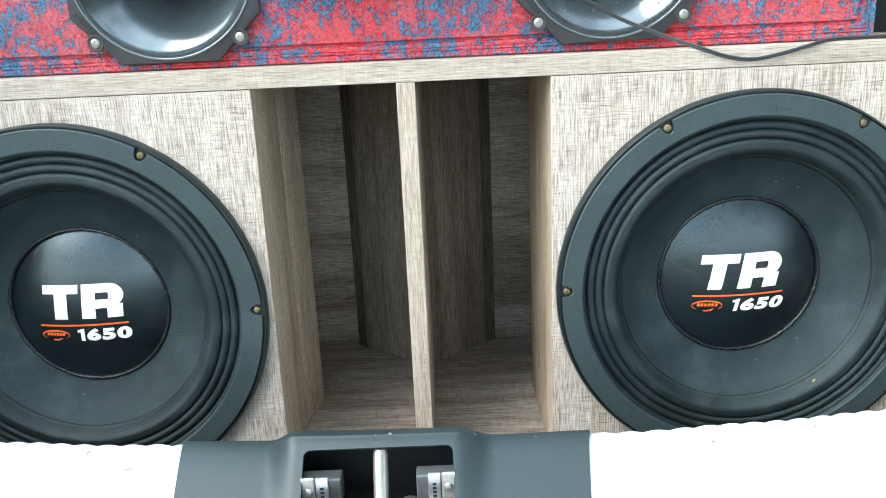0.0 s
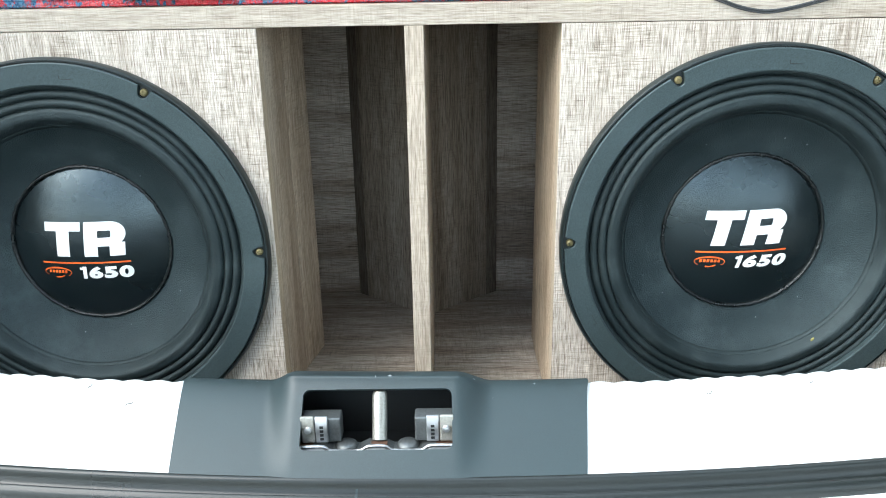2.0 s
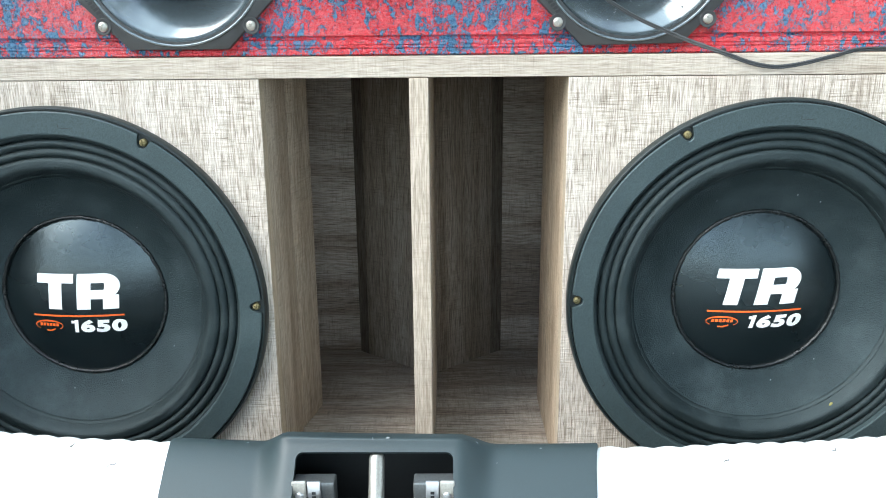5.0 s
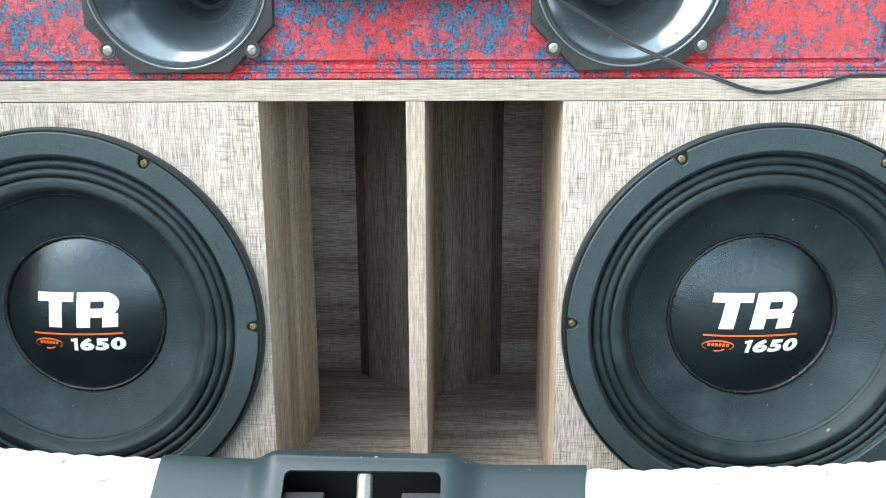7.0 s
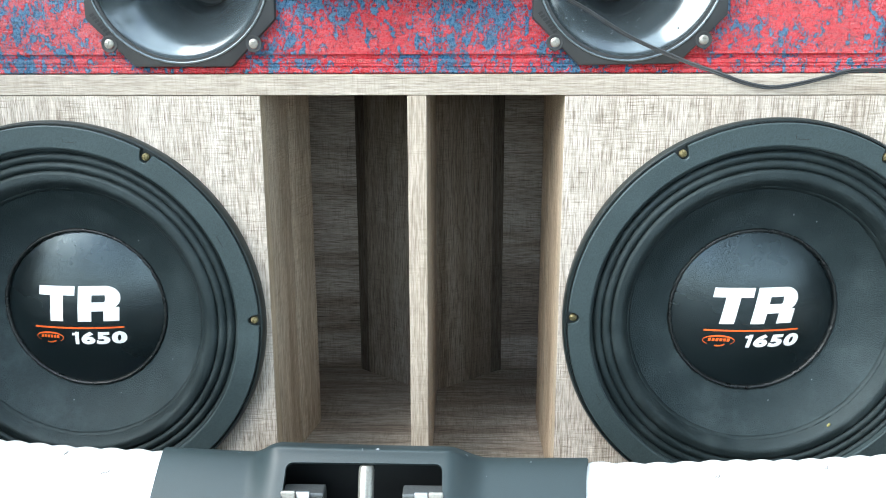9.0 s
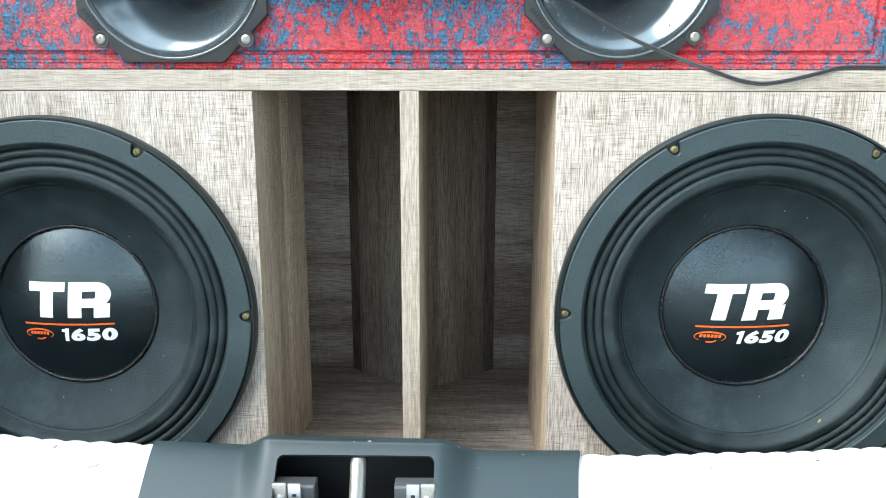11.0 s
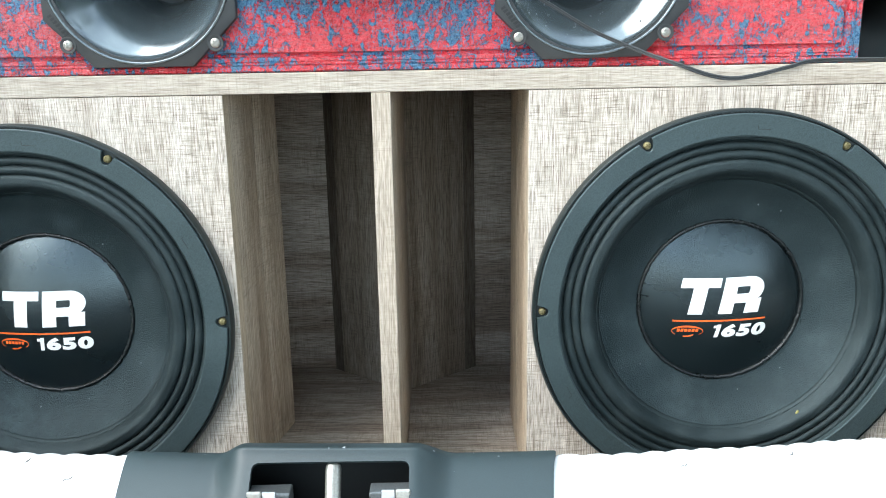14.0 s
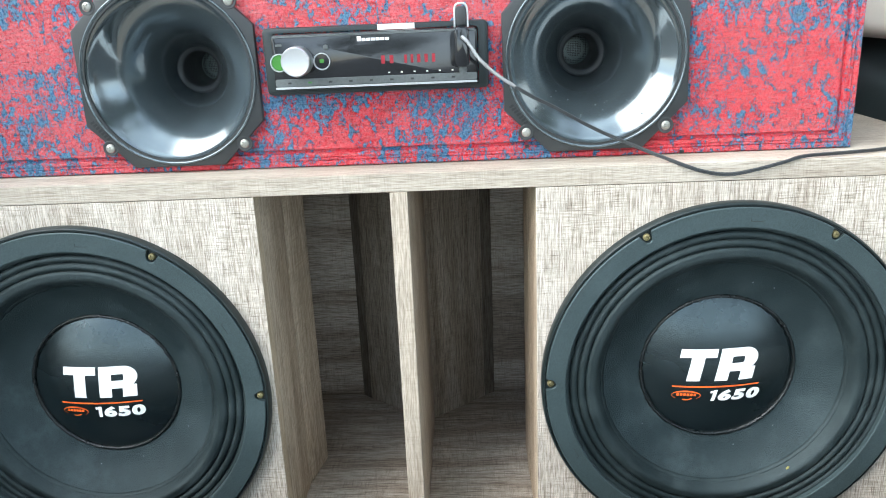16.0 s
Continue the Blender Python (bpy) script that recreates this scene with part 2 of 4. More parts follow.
def old_paint():
    """Red paint that has flaked from blue paint, brushed and ridged, with sky sheen mixed in as pink."""
    m, nt, b = material("red_over_blue_paint")

    def added(x, gain, y):
        n = nt.nodes.new("ShaderNodeMath")
        n.operation = "MULTIPLY_ADD"
        nt.links.new(x, n.inputs[0])
        n.inputs[1].default_value = gain
        nt.links.new(y, n.inputs[2])
        return n.outputs[0]
    flake = noise_of(nt, 1.0, (130, 130, 88), 6, 0.62, 0.9)
    area = noise_of(nt, 1.0, (15, 15, 20), 4, 0.58)
    speck = noise_of(nt, 1.0, (400, 400, 330), 4, 0.7, 0.5)
    brush = noise_of(nt, 1.0, (70, 200, 260), 6, 0.66, 1.0)
    upright = noise_of(nt, 1.0, (210, 200, 34), 4, 0.62, 0.5)
    # the palest stop paints in pink glints on the brush ridges
    red = ramp(nt, brush, [(0.30, (0.30, 0.004, 0.012)), (0.42, (0.54, 0.010, 0.024)), (0.60, (0.60, 0.026, 0.042)), (0.72, (0.66, 0.20, 0.21))])
    # broad pink patches: reflected sky put into the red's colour
    sky_sheen = noise_of(nt, 1.0, (7, 7, 9), 5, 0.6)
    red = mixed(nt, ramp(nt, sky_sheen, [(0.44, (0, 0, 0)), (0.68, (0.45, 0.45, 0.45))]), red, (0.60, 0.105, 0.125))
    blue = ramp(nt, speck, [(0.30, (0.004, 0.040, 0.105)), (0.46, (0.006, 0.085, 0.20)), (0.66, (0.040, 0.210, 0.36))])
    total = added(upright, 0.30, added(area, 0.42, flake))
    mask = ramp(nt, total, [(0.901, (0, 0, 0)), (0.910, (0.4, 0.4, 0.4)), (0.916, (1, 1, 1))])
    dots = ramp(nt, added(area, 0.5, speck), [(0.815, (0, 0, 0)), (0.84, (0.9, 0.9, 0.9))])
    col = mixed(nt, mask, mixed(nt, dots, red, blue), blue)
    crack = noise_of(nt, 1.0, (120, 190, 620), 4, 0.7, 0.5)
    # dark stop: cracks; palest stop: glints painted on the crests
    col = mixed(nt, 0.8, col, ramp(nt, crack, [(0.37, (0.30, 0.22, 0.23)), (0.42, (1, 1, 1)), (0.62, (1.05, 1.05, 1.05)), (0.70, (1.3, 1.5, 1.5))]), "MULTIPLY")
    nt.links.new(col, b.inputs["Base Color"])
    nt.links.new(ramp(nt, speck, [(0.3, (0.20,) * 3), (0.7, (0.38,) * 3)]), b.inputs["Roughness"])
    b.inputs["Specular IOR Level"].default_value = 0.95
    edge = ramp(nt, total, [(0.84, (0.75, 0.75, 0.75)), (0.888, (1, 1, 1)), (0.904, (0.15, 0.15, 0.15))])
    bump(nt, b, mixed(nt, 0.3, mixed(nt, 0.4, mixed(nt, 0.62, brush, crack), edge), speck), 1.0, 0.0060)
    return m


WOOD_V = wood("sawn_oak_upright", "z", 1.10, 0.66, 0.88, (0.25, 0.45, 0.70), (1.005, 0.985, 0.985))
# the upright oak toned down in two steps for the splayed boards
DARKENED_V = wood("darkened_oak_upright", "z", 0.36, 0.2, 0.8, (0.34, 0.48, 0.62), (1.04, 0.98, 0.92))
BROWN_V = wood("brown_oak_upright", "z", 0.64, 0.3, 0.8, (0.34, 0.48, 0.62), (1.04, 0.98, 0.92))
PORT_V = wood("warm_oak_upright", "z", 0.96, 0.35, 0.72, (0.30, 0.46, 0.66), (1.06, 1.0, 0.92))
# port oak again, warm sunlight put into its tint, for the right side
PORT_SUNLIT = wood("sunlit_oak_upright", "z", 1.0, 0.3, 0.7, (0.30, 0.46, 0.66), (1.13, 1.0, 0.85))
WOOD_X = wood("sawn_oak_level", "x", 0.90, 0.35, 0.8, (0.38, 0.49, 0.60), (1.02, 0.985, 0.98))
WOOD_EDGE_X = wood("oak_edge_band_level", "x", 0.98, 0.25, 0.55, (0.25, 0.45, 0.70), (1.02, 0.985, 0.95))
WOOD_EDGE_Z = wood("oak_edge_band_upright", "z", 0.98, 0.2, 0.55, (0.25, 0.45, 0.70), (1.05, 0.985, 0.92))
PAINT = old_paint()
RIM = plain("black_painted_steel", (0.007, 0.014, 0.015), 0.38, 0.0, 0.2, 500, 0.0001)



def dusty(name, colour, dust, rough, weave, relief, amount, spec=0.5):
    """Black cloth or paper with pale dust lying in blotches."""
    m, nt, b = material(name)
    blot = noise_of(nt, 34.0, detail=7, rough=0.68)
    wide = noise_of(nt, 9.0, detail=4)
    fine = noise_of(nt, weave, detail=3, rough=0.6)
    dark = mixed(nt, ramp(nt, fine, [(0.3, (0, 0, 0)), (0.7, (1, 1, 1))]), tuple(c * 0.6 for c in colour), tuple(c * 1.4 for c in colour))
    both = mixed(nt, 1.0, ramp(nt, blot, [(0.45, (0, 0, 0)), (0.75, (amount,) * 3)]), ramp(nt, wide, [(0.35, (0.15,) * 3), (0.65, (1, 1, 1))]), "MULTIPLY")
    nt.links.new(mixed(nt, both, dark, dust), b.inputs["Base Color"])
    nt.links.new(ramp(nt, blot, [(0.35, (rough - 0.08,) * 3), (0.7, (rough + 0.12,) * 3)]), b.inputs["Roughness"])
    b.inputs["Specular IOR Level"].default_value = spec
    bump(nt, b, fine, 0.7, relief)
    return m


CLOTH = dusty("black_doped_cloth", (0.0080, 0.0135, 0.0146), (0.050, 0.066, 0.068), 0.50, 900, 0.0008, 0.6)
GLUE = dusty("black_glue", (0.0035, 0.0055, 0.0060), (0.040, 0.052, 0.055), 0.30, 500, 0.0010, 0.1)
CONE = dusty("black_paper_cone", (0.0105, 0.0185, 0.0205), (0.055, 0.074, 0.078), 0.52, 800, 0.0012, 0.7)
GASKET = dusty("dark_grey_foam_rubber", (0.033, 0.048, 0.050), (0.075, 0.104, 0.108), 0.48, 1000, 0.0001, 0.3)
CAP = plain("black_lacquered_cap", (0.0040, 0.0072, 0.0085), 0.27, 0, 0.2, 800, 0.0003, 0.0, 1.0)
CAP.node_tree.nodes["Principled BSDF"].inputs["Specular Tint"].default_value = (0.76, 0.94, 1.0, 1)
for cloth in (CLOTH, CONE, GASKET):
    cloth.node_tree.nodes["Principled BSDF"].inputs["Specular Tint"].default_value = (0.80, 0.97, 1.0, 1)
WHITE_INK = plain("white_ink", (0.82, 0.82, 0.80), 0.5, 0, 0.03)
ORANGE_INK = plain("orange_ink", (0.80, 0.13, 0.02), 0.5, 0, 0.05)
BRASS = plain("brassy_screw", (0.21, 0.18, 0.09), 0.60, 0.6, 0.5, 900)
STEEL = plain("zinc_steel", (0.40, 0.39, 0.35), 0.40, 0.7, 0.35, 700, 0.0001)
DULL_STEEL = plain("dull_grey_steel", (0.125, 0.135, 0.135), 0.42, 0.6, 0.4, 700, 0.0001)
HORN = plain("dark_grey_glossy_plastic", (0.036, 0.046, 0.050), 0.13, 0, 0.06, 60, 0.0, 0.0, 0.8)
HORN.node_tree.nodes["Principled BSDF"].inputs["IOR"].default_value = 1.85
HORN.node_tree.nodes["Principled BSDF"].inputs["Specular Tint"].default_value = (0.84, 0.95, 1.0, 1)
HORN_RIM = plain("black_satin_plastic", (0.030, 0.033, 0.034), 0.42, 0, 0.15, 900, 0.0001)


def punched():
    """Grey sheet metal with close dark holes."""
    m, nt, b = material("grey_punched_mesh")
    v = nt.nodes.new("ShaderNodeTexVoronoi")
    v.inputs["Scale"].default_value, v.inputs["Randomness"].default_value = 520, 0.15
    nt.links.new(coords(nt), v.inputs["Vector"])
    nt.links.new(ramp(nt, v.outputs["Distance"], [(0.34, (0.004, 0.005, 0.005)), (0.46, (0.16, 0.20, 0.20))]), b.inputs["Base Color"])
    b.inputs["Roughness"].default_value, b.inputs["Metallic"].default_value = 0.4, 0.3
    return m


MESH = punched()
CAR_WHITE = plain("white_car_paint", (0.82, 0.84, 0.82), 0.22, 0, 0.02, 300, 0.0, 0.6)
TRIM = plain("blue_grey_grained_plastic", (0.020, 0.034, 0.037), 0.50, 0, 0.3, 1300, 0.00012)
RUBBER = plain("black_rubber", (0.010, 0.013, 0.012), 0.32, 0, 0.3, 500, 0.0001)
DARK = plain("unlit_black_plastic", (0.010, 0.012, 0.013), 0.6, 0, 0.2)
PALE = plain("pale_beige_plastic", (0.62, 0.60, 0.54), 0.5, 0, 0.06)
LINING = plain("grey_roof_lining", (0.40, 0.39, 0.37), 0.85, 0, 0.08, 900, 0.0003)
RADIO_BLACK = plain("gloss_black_plastic", (0.012, 0.013, 0.015), 0.12, 0, 0.1, 900, 0, 0.3)
SILVER = plain("brushed_silver", (0.58, 0.59, 0.60), 0.34, 0.9, 0.06, 900)
CABLE = plain("dark_grey_cable_sheath", (0.038, 0.042, 0.044), 0.45, 0, 0.15)
ASPHALT = plain("grey_asphalt", (0.055, 0.054, 0.052), 0.9, 0, 0.3, 60, 0.004)


def glow(name, colour, strength):
    m, nt, b = material(name)
    b.inputs["Base Color"].default_value = (*[c * 0.3 for c in colour], 1)
    b.inputs["Emission Color"].default_value = (*colour, 1)
    b.inputs["Emission Strength"].default_value = strength
    return m


GREEN_LIT = glow("green_lit_key", (0.08, 0.42, 0.05), 0.10)
RED_LIT = glow("red_lit_segments", (0.7, 0.02, 0.05), 0.05)

# ---- ground ----
g = bmesh.new()
bmesh.ops.create_grid(g, x_segments=2, y_segments=2, size=600)
tagged(part("ground", g, ASPHALT), "grey asphalt ground round the parked car", "ground", kind="structure")

# ---- subwoofer cabinet ----
TOP, BOT, TH = 1.001, 0.590, 0.0175         # underside of the top board, base, board thickness
FLOOR = 0.607
WOOF = ((-0.3275, 0.7925, 0.0), (0.3265, 0.795, 1.0))
cab = empty("subwoofer_cabinet", (0, 0.17, BOT), "grey-brown sawn-oak laminate speaker cabinet with central divided port", "speaker cabinet")
HALF, DEEP = 0.560, 0.362
part("top_board", block(-HALF, HALF, 0, DEEP, TOP, TOP + 0.018, 0.0006), WOOD_EDGE_X, cab, "level-grained top board with pale edge band")
part("bottom_board", block(-HALF, HALF, 0.0, DEEP, BOT, FLOOR, 0.0006), WOOD_X, cab)
part("back_board", block(-HALF, HALF, 0.345, DEEP, FLOOR + 0.0002, TOP - 0.0002), WOOD_X, cab, "level-grained back board")


def plank(outline, name, mat, label=""):
    """An upright board of that outline in plan, from the base to the top board."""
    bm = bmesh.new()
    lo = [bm.verts.new((x, y, FLOOR)) for x, y in outline]
    hi = [bm.verts.new((x, y, TOP - 0.001)) for x, y in outline]
    n = len(outline)
    for i in range(n):
        bm.faces.new((lo[i], lo[(i + 1) % n], hi[(i + 1) % n], hi[i]))
    bm.faces.new(lo[::-1])
    bm.faces.new(hi)
    bmesh.ops.recalc_face_normals(bm, faces=bm.faces)
    return part(name, bm, mat, cab, label)


for s, (wx, wz, _) in ((-1, WOOF[0]), (1, WOOF[1])):
    xa, xb = sorted((s * 0.1362, s * (HALF - TH)))
    hole = lathe([(0, -0.05), (0.168, -0.05), (0.168, 0.05), (0, 0.05)], 72)
    bmesh.ops.translate(hole, verts=hole.verts, vec=(wx, 0, wz))
    part("front_board", solved(block(xa, xb, 0.0, TH, FLOOR, TOP - 0.0006, 0.0005), [hole]), WOOD_V, cab, "upright-grained front board", 20)
    part("side_board", block(*sorted((s * HALF, s * (HALF - TH + 0.0004))), 0.0, 0.3448, FLOOR, TOP - 0.0006, 0.0005), WOOD_V, cab)
    # port side in two pieces, the inner one set proud
    deep = 0.111 if s < 0 else 0.107
    # the right side takes the copy with sunlight in its colour
    part("port_side", block(*sorted((s * 0.1366, s * 0.1525)), 0.0178, deep, FLOOR, TOP - 0.001, 0.0003), PORT_V if s < 0 else PORT_SUNLIT, cab)
    near, shoulder, far = ((0.1364, 0.1115), (0.1336, 0.1220), (0.1250, 0.1680)) if s < 0 else ((0.1364, 0.1075), (0.1364, 0.1300), (0.1368, 0.1860))
    plank([(s * x, y) for x, y in (near, shoulder, far, (0.1512, far[1]), (0.1512, near[1]))], "port_side_end", PORT_V if s < 0 else PORT_SUNLIT)
    # splayed board from the divider to the back, toned down, its far strip darker still
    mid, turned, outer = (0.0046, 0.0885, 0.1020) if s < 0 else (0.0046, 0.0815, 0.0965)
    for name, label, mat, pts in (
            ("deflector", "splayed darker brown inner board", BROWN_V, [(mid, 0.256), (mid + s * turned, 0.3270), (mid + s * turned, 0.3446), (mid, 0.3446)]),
            ("deflector_far_end", "darkened strip at the far end of the inner board", DARKENED_V, [(mid + s * (turned + 0.0002), 0.3272), (mid + s * outer, 0.3388), (mid + s * outer, 0.3446), (mid + s * (turned + 0.0002), 0.3446)])):
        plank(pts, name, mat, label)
EDGE = wood("tan_edge_band", "z", 1.05, 0.1, 0.5, (0.25, 0.45, 0.70), (1.08, 1.0, 0.86))
for s in (-1, 1):
    part("edge_band", block(*sorted((s * 0.13605, s * 0.13655)), 0.0006, 0.0172, FLOOR + 0.001, TOP - 0.0010), EDGE, cab)
part("divider", block(-0.0040, 0.0131, -0.0008, 0.2557, FLOOR, TOP - 0.0004, 0.0006), WOOD_EDGE_Z, cab, "upright divider with pale edge band")


# ---- woofers ----
def cap_y(x, z):
    return 0.0098 + 0.0162 * (x * x + z * z) / 0.077 ** 2


def woofer(turn, slope, sink):
    """turn: of the screws; slope: lean of the lettering; sink: how far the cone has settled inwards."""
    w = empty("woofer", (0, 0, 0), "black woofer with ribbed surround and lettered dust cap", "loudspeaker", "woofers in the cabinet")
    part("frame_rim", lathe([(0.1690, 0.0), (0.1868, 0.0), (0.1870, -0.0045), (0.1864, -0.0092), (0.1852, -0.0108), (0.1840, -0.0108), (0.1835, -0.0078),
                             (0.1690, -0.0078)], 128, True), RIM, w, "black steel rim", 40)
    # flat gasket with a notch at each screw
    bm = bmesh.new()
    n = 720
    rows = []
    for i in range(n):
        a = 360 * i / n
        d = min(abs((a - turn - 60 * k + 180) % 360 - 180) for k in range(6))
        ro = 0.1826
        if d < 1.75:
            ro = 0.1826 - 0.0102 * math.sqrt(max(0.0, 1 - (d / 1.75) ** 2)) ** 0.7
        c, s = math.cos(radians(a)), math.sin(radians(a))
        rows.append([bm.verts.new((r * c, y, r * s)) for r, y in
                     ((ro, -0.0079), (ro, -0.0118), (ro - 0.0009, -0.0124), (0.1634, -0.0124), (0.1622, -0.0116), (0.1619, -0.0040))])
    for i in range(n):
        p, q = rows[i], rows[(i + 1) % n]
        for j in range(5):
            bm.faces.new((p[j], p[j + 1], q[j + 1], q[j]))
    bmesh.ops.recalc_face_normals(bm, faces=bm.faces)
    gasket = part("gasket", bm, GASKET, w, "flat grey gasket ring")
    for k, a in enumerate((29, 85, 207)):
        bm = block(-0.0002, 0.0002, -0.0127, -0.0122, 0.1690, 0.1720)
        block(0.0, 0.011, -0.0127, -0.0122, 0.1688, 0.1692, bm=bm)
        bmesh.ops.rotate(bm, verts=bm.verts, cent=(0, 0, 0), matrix=Matrix.Rotation(radians(90 - a), 3, "Y"))
        part("gasket_joint", bm, DARK, gasket)
    # ribbed surround
    prof = []
    for i in range(121):
        t = i / 120
        prof.append((0.1622 - 0.0245 * t, -0.0032 - 0.0012 * t - 0.0040 * math.sqrt(abs(math.cos(math.pi * 3 * t)))))
    prof += [(0.1360, -0.0084), (0.1338, -0.0088), (0.1312, -0.0076), (0.1288, -0.0050), (0.1260, -0.0008), (0.1238, 0.0034), (0.1222, 0.0052)]
    part("surround", lathe(prof, 128), CLOTH, w, "ribbed black cloth surround", 180)
    edge = lathe([(0.1252, 0.0012), (0.1240, 0.0022), (0.1230, 0.0036), (0.1218, 0.0050), (0.1226, 0.0062), (0.1246, 0.0040)], 320, True)
    for v in edge.verts:
        k = 1 + 0.004 * noise.noise(v.co * 210) + 0.004 * noise.noise(v.co * 700)
        v.co.x, v.co.z = v.co.x * k, v.co.z * k
    part("edge_glue", edge, CLOTH, w, "ragged line of glue round the cone", 180)
    prof = [(0.1230, 0.0046)]
    for i in range(1, 15):
        t = i / 14
        prof.append((0.1230 - 0.0452 * t, 0.0046 + (0.0214 + sink) * t + 0.0035 * math.sin(math.pi * t)))
    part("cone", lathe(prof, 128), CONE, w, "matt black paper cone", 180)
    bead = lathe([(0.0816, 0.0262), (0.0809, 0.0238), (0.0796, 0.0228), (0.0781, 0.0236), (0.0770, 0.0268), (0.0790, 0.0290)], 400, True)
    for v in bead.verts:
        k = 1 + 0.010 * noise.noise(v.co * 260) + 0.007 * noise.noise(v.co * 610)
        v.co.x, v.co.z, v.co.y = v.co.x * k, v.co.z * k, v.co.y + sink + 0.0006 * noise.noise(v.co * 420)
    part("glue_bead", bead, GLUE, w, "uneven bead of glue", 180)
    prof = [(0.0775 * i / 20, sink + cap_y(0.0775 * i / 20, 0)) for i in range(21)]
    cap = part("dust_cap", lathe(prof, 96), CAP, w, "domed black dust cap", 180)

    def ink(name, bm, mat, dx, dz, lift=0.0004):
        for v in bm.verts:
            x, z = v.co.x + dx, v.co.z + dz
            v.co = (x, sink + cap_y(x, z) - lift, z)
        for f in bm.faces:
            if f.normal.y > 0:
                f.normal_flip()
        return part(name, bm, mat, cap, "", 180)

    def strip(x0, x1, z0, z1, n=16, lean=0.0):
        return sheet([[(x0 + (x1 - x0) * i / n + lean * (z - z0), 0, z) for i in range(n + 1)] for z in (z0, (z0 + z1) / 2, z1)])

    def joined(pieces):
        bm = pieces[0]
        for other in pieces[1:]:
            me = bpy.data.meshes.new("piece")
            other.to_mesh(me)
            bm.from_mesh(me)
            bpy.data.meshes.remove(me)
        return bm

    def stroke(x0, x1, z0, z1, slant=slope):
        n = 6
        return sheet([[(x0 + (x1 - x0) * i / n + slant * (z0 + (z1 - z0) * j / n), 0, z0 + (z1 - z0) * j / n) for i in range(n + 1)] for j in range(n + 1)])

    def wide_tr(h=0.0355, slant=slope):
        """The two broad letters, built of strokes that butt against one another; origin at the foot of the T."""
        bar = 0.26 * h
        t_w, stem, r0, r_w = 0.0385, 0.0140, 0.0420, 0.0425
        out = [stroke(0, t_w, h - bar, h), stroke(0.0125, 0.0125 + stem, 0, h - bar)]
        xc, zc, ro, ri = r0 + r_w * 0.62, h * 0.645, h * 0.355, h * 0.098
        out += [stroke(r0, r0 + stem, 0, h), stroke(r0 + stem, xc, zc + ri, h), stroke(r0 + stem, xc, zc - ro, zc - ri)]
        wide = r_w * 0.37
        turns = [radians(-90 + 12 * k) for k in range(16)]
        rows = []
        for k in range(5):
            rx, rz = wide * (0.06 + 0.94 * k / 4), ri + (ro - ri) * k / 4
            rows.append([(xc + rx * math.cos(a) + slant * (zc + rz * math.sin(a)), 0, zc + rz * math.sin(a)) for a in turns])
        out.append(sheet(rows))
        l0, l1 = r0 + r_w * 0.61, r0 + r_w * 0.975
        cols = []
        for i in range(9):
            x = l0 + (l1 - l0) * i / 8
            u = max(0.0, (x - xc) / wide)
            top = min(zc - ro * math.sqrt(max(0.0, 1 - u * u)), h * 0.40)
            cols.append([(x + slant * top * j / 5, 0, top * j / 5) for j in range(6)])
        out.append(sheet(cols))
        return joined(out)
    letters = wide_tr()
    for v in letters.verts:
        v.co.x *= 0.955
    ink("lettering", letters, WHITE_INK, -0.0432 - (slope - 0.12) * 0.0340, -0.0088)
    digits = lettering("650", 0.0440, 0.0137, slope * 0.7, 0.058, 3, 1.16)
    for v in digits.verts:
        v.co.x += 0.0068
    one = [stroke(-0.0210, -0.0172, -0.00675, 0.00675), stroke(-0.0240, -0.0210, 0.0030, 0.0058)]
    ink("number", joined([digits] + one), WHITE_INK, 0.0134, -0.0264)
    ink("underline", strip(-0.0482, 0.0408, -0.0165, -0.0147), ORANGE_INK, 0, 0)
    ring = []
    for k in (0.0, 0.5, 1.0):
        ring.append([])
        for a in range(-42, 223, 6):
            thin = k * (0.0006 + 0.0013 * max(0.0, math.sin(radians(a))))
            ring[-1].append(((0.0146 - thin) * math.cos(radians(a)), 0, (0.0058 - thin) * math.sin(radians(a))))
    ink("emblem", sheet(ring), ORANGE_INK, -0.0340, -0.0262)
    for k in range(6):
        ink("emblem_bar", strip(-0.0098 + 0.0034 * k, -0.0098 + 0.0034 * k + 0.0025, -0.0016, 0.0016, 3, 0.15), ORANGE_INK, -0.0340, -0.0254)
    tail = [[((0.0085 - k) * math.cos(radians(a)), 0, (0.0050 - k) * math.sin(radians(a))) for a in range(250, 331, 8)] for k in (0, 0.0007, 0.0014)]
    ink("emblem_tail", sheet(tail), ORANGE_INK, -0.0350, -0.0276)
    for k in range(6):
        a = radians(turn + 60 * k)
        x, z = 0.1776 * math.cos(a), 0.1776 * math.sin(a)
        prof = [(0, -0.0116), (0.0022, -0.0114), (0.0033, -0.0104), (0.0036, -0.0090), (0.0036, -0.0070)]
        bm = lathe(prof, 16)
        cross = [block(-0.0024, 0.0024, -0.014, -0.0104, -0.0005, 0.0005), block(-0.0005, 0.0005, -0.014, -0.0104, -0.0024, 0.0024)]
        bmesh.ops.contextual_create(bm, geom=[e for e in bm.edges if e.is_boundary])
        for c in cross:
            bmesh.ops.rotate(c, verts=c.verts, cent=(0, 0, 0), matrix=Matrix.Rotation(0.5 + k, 3, "Y"))
        me = solved(bm, cross)
        me.transform(Matrix.Translation((x, 0, z)))
        part("screw", me, BRASS, w, "dull brassy cross-head screw", 40)
    return w


left = woofer(0.4, 0.10, 0.0028)
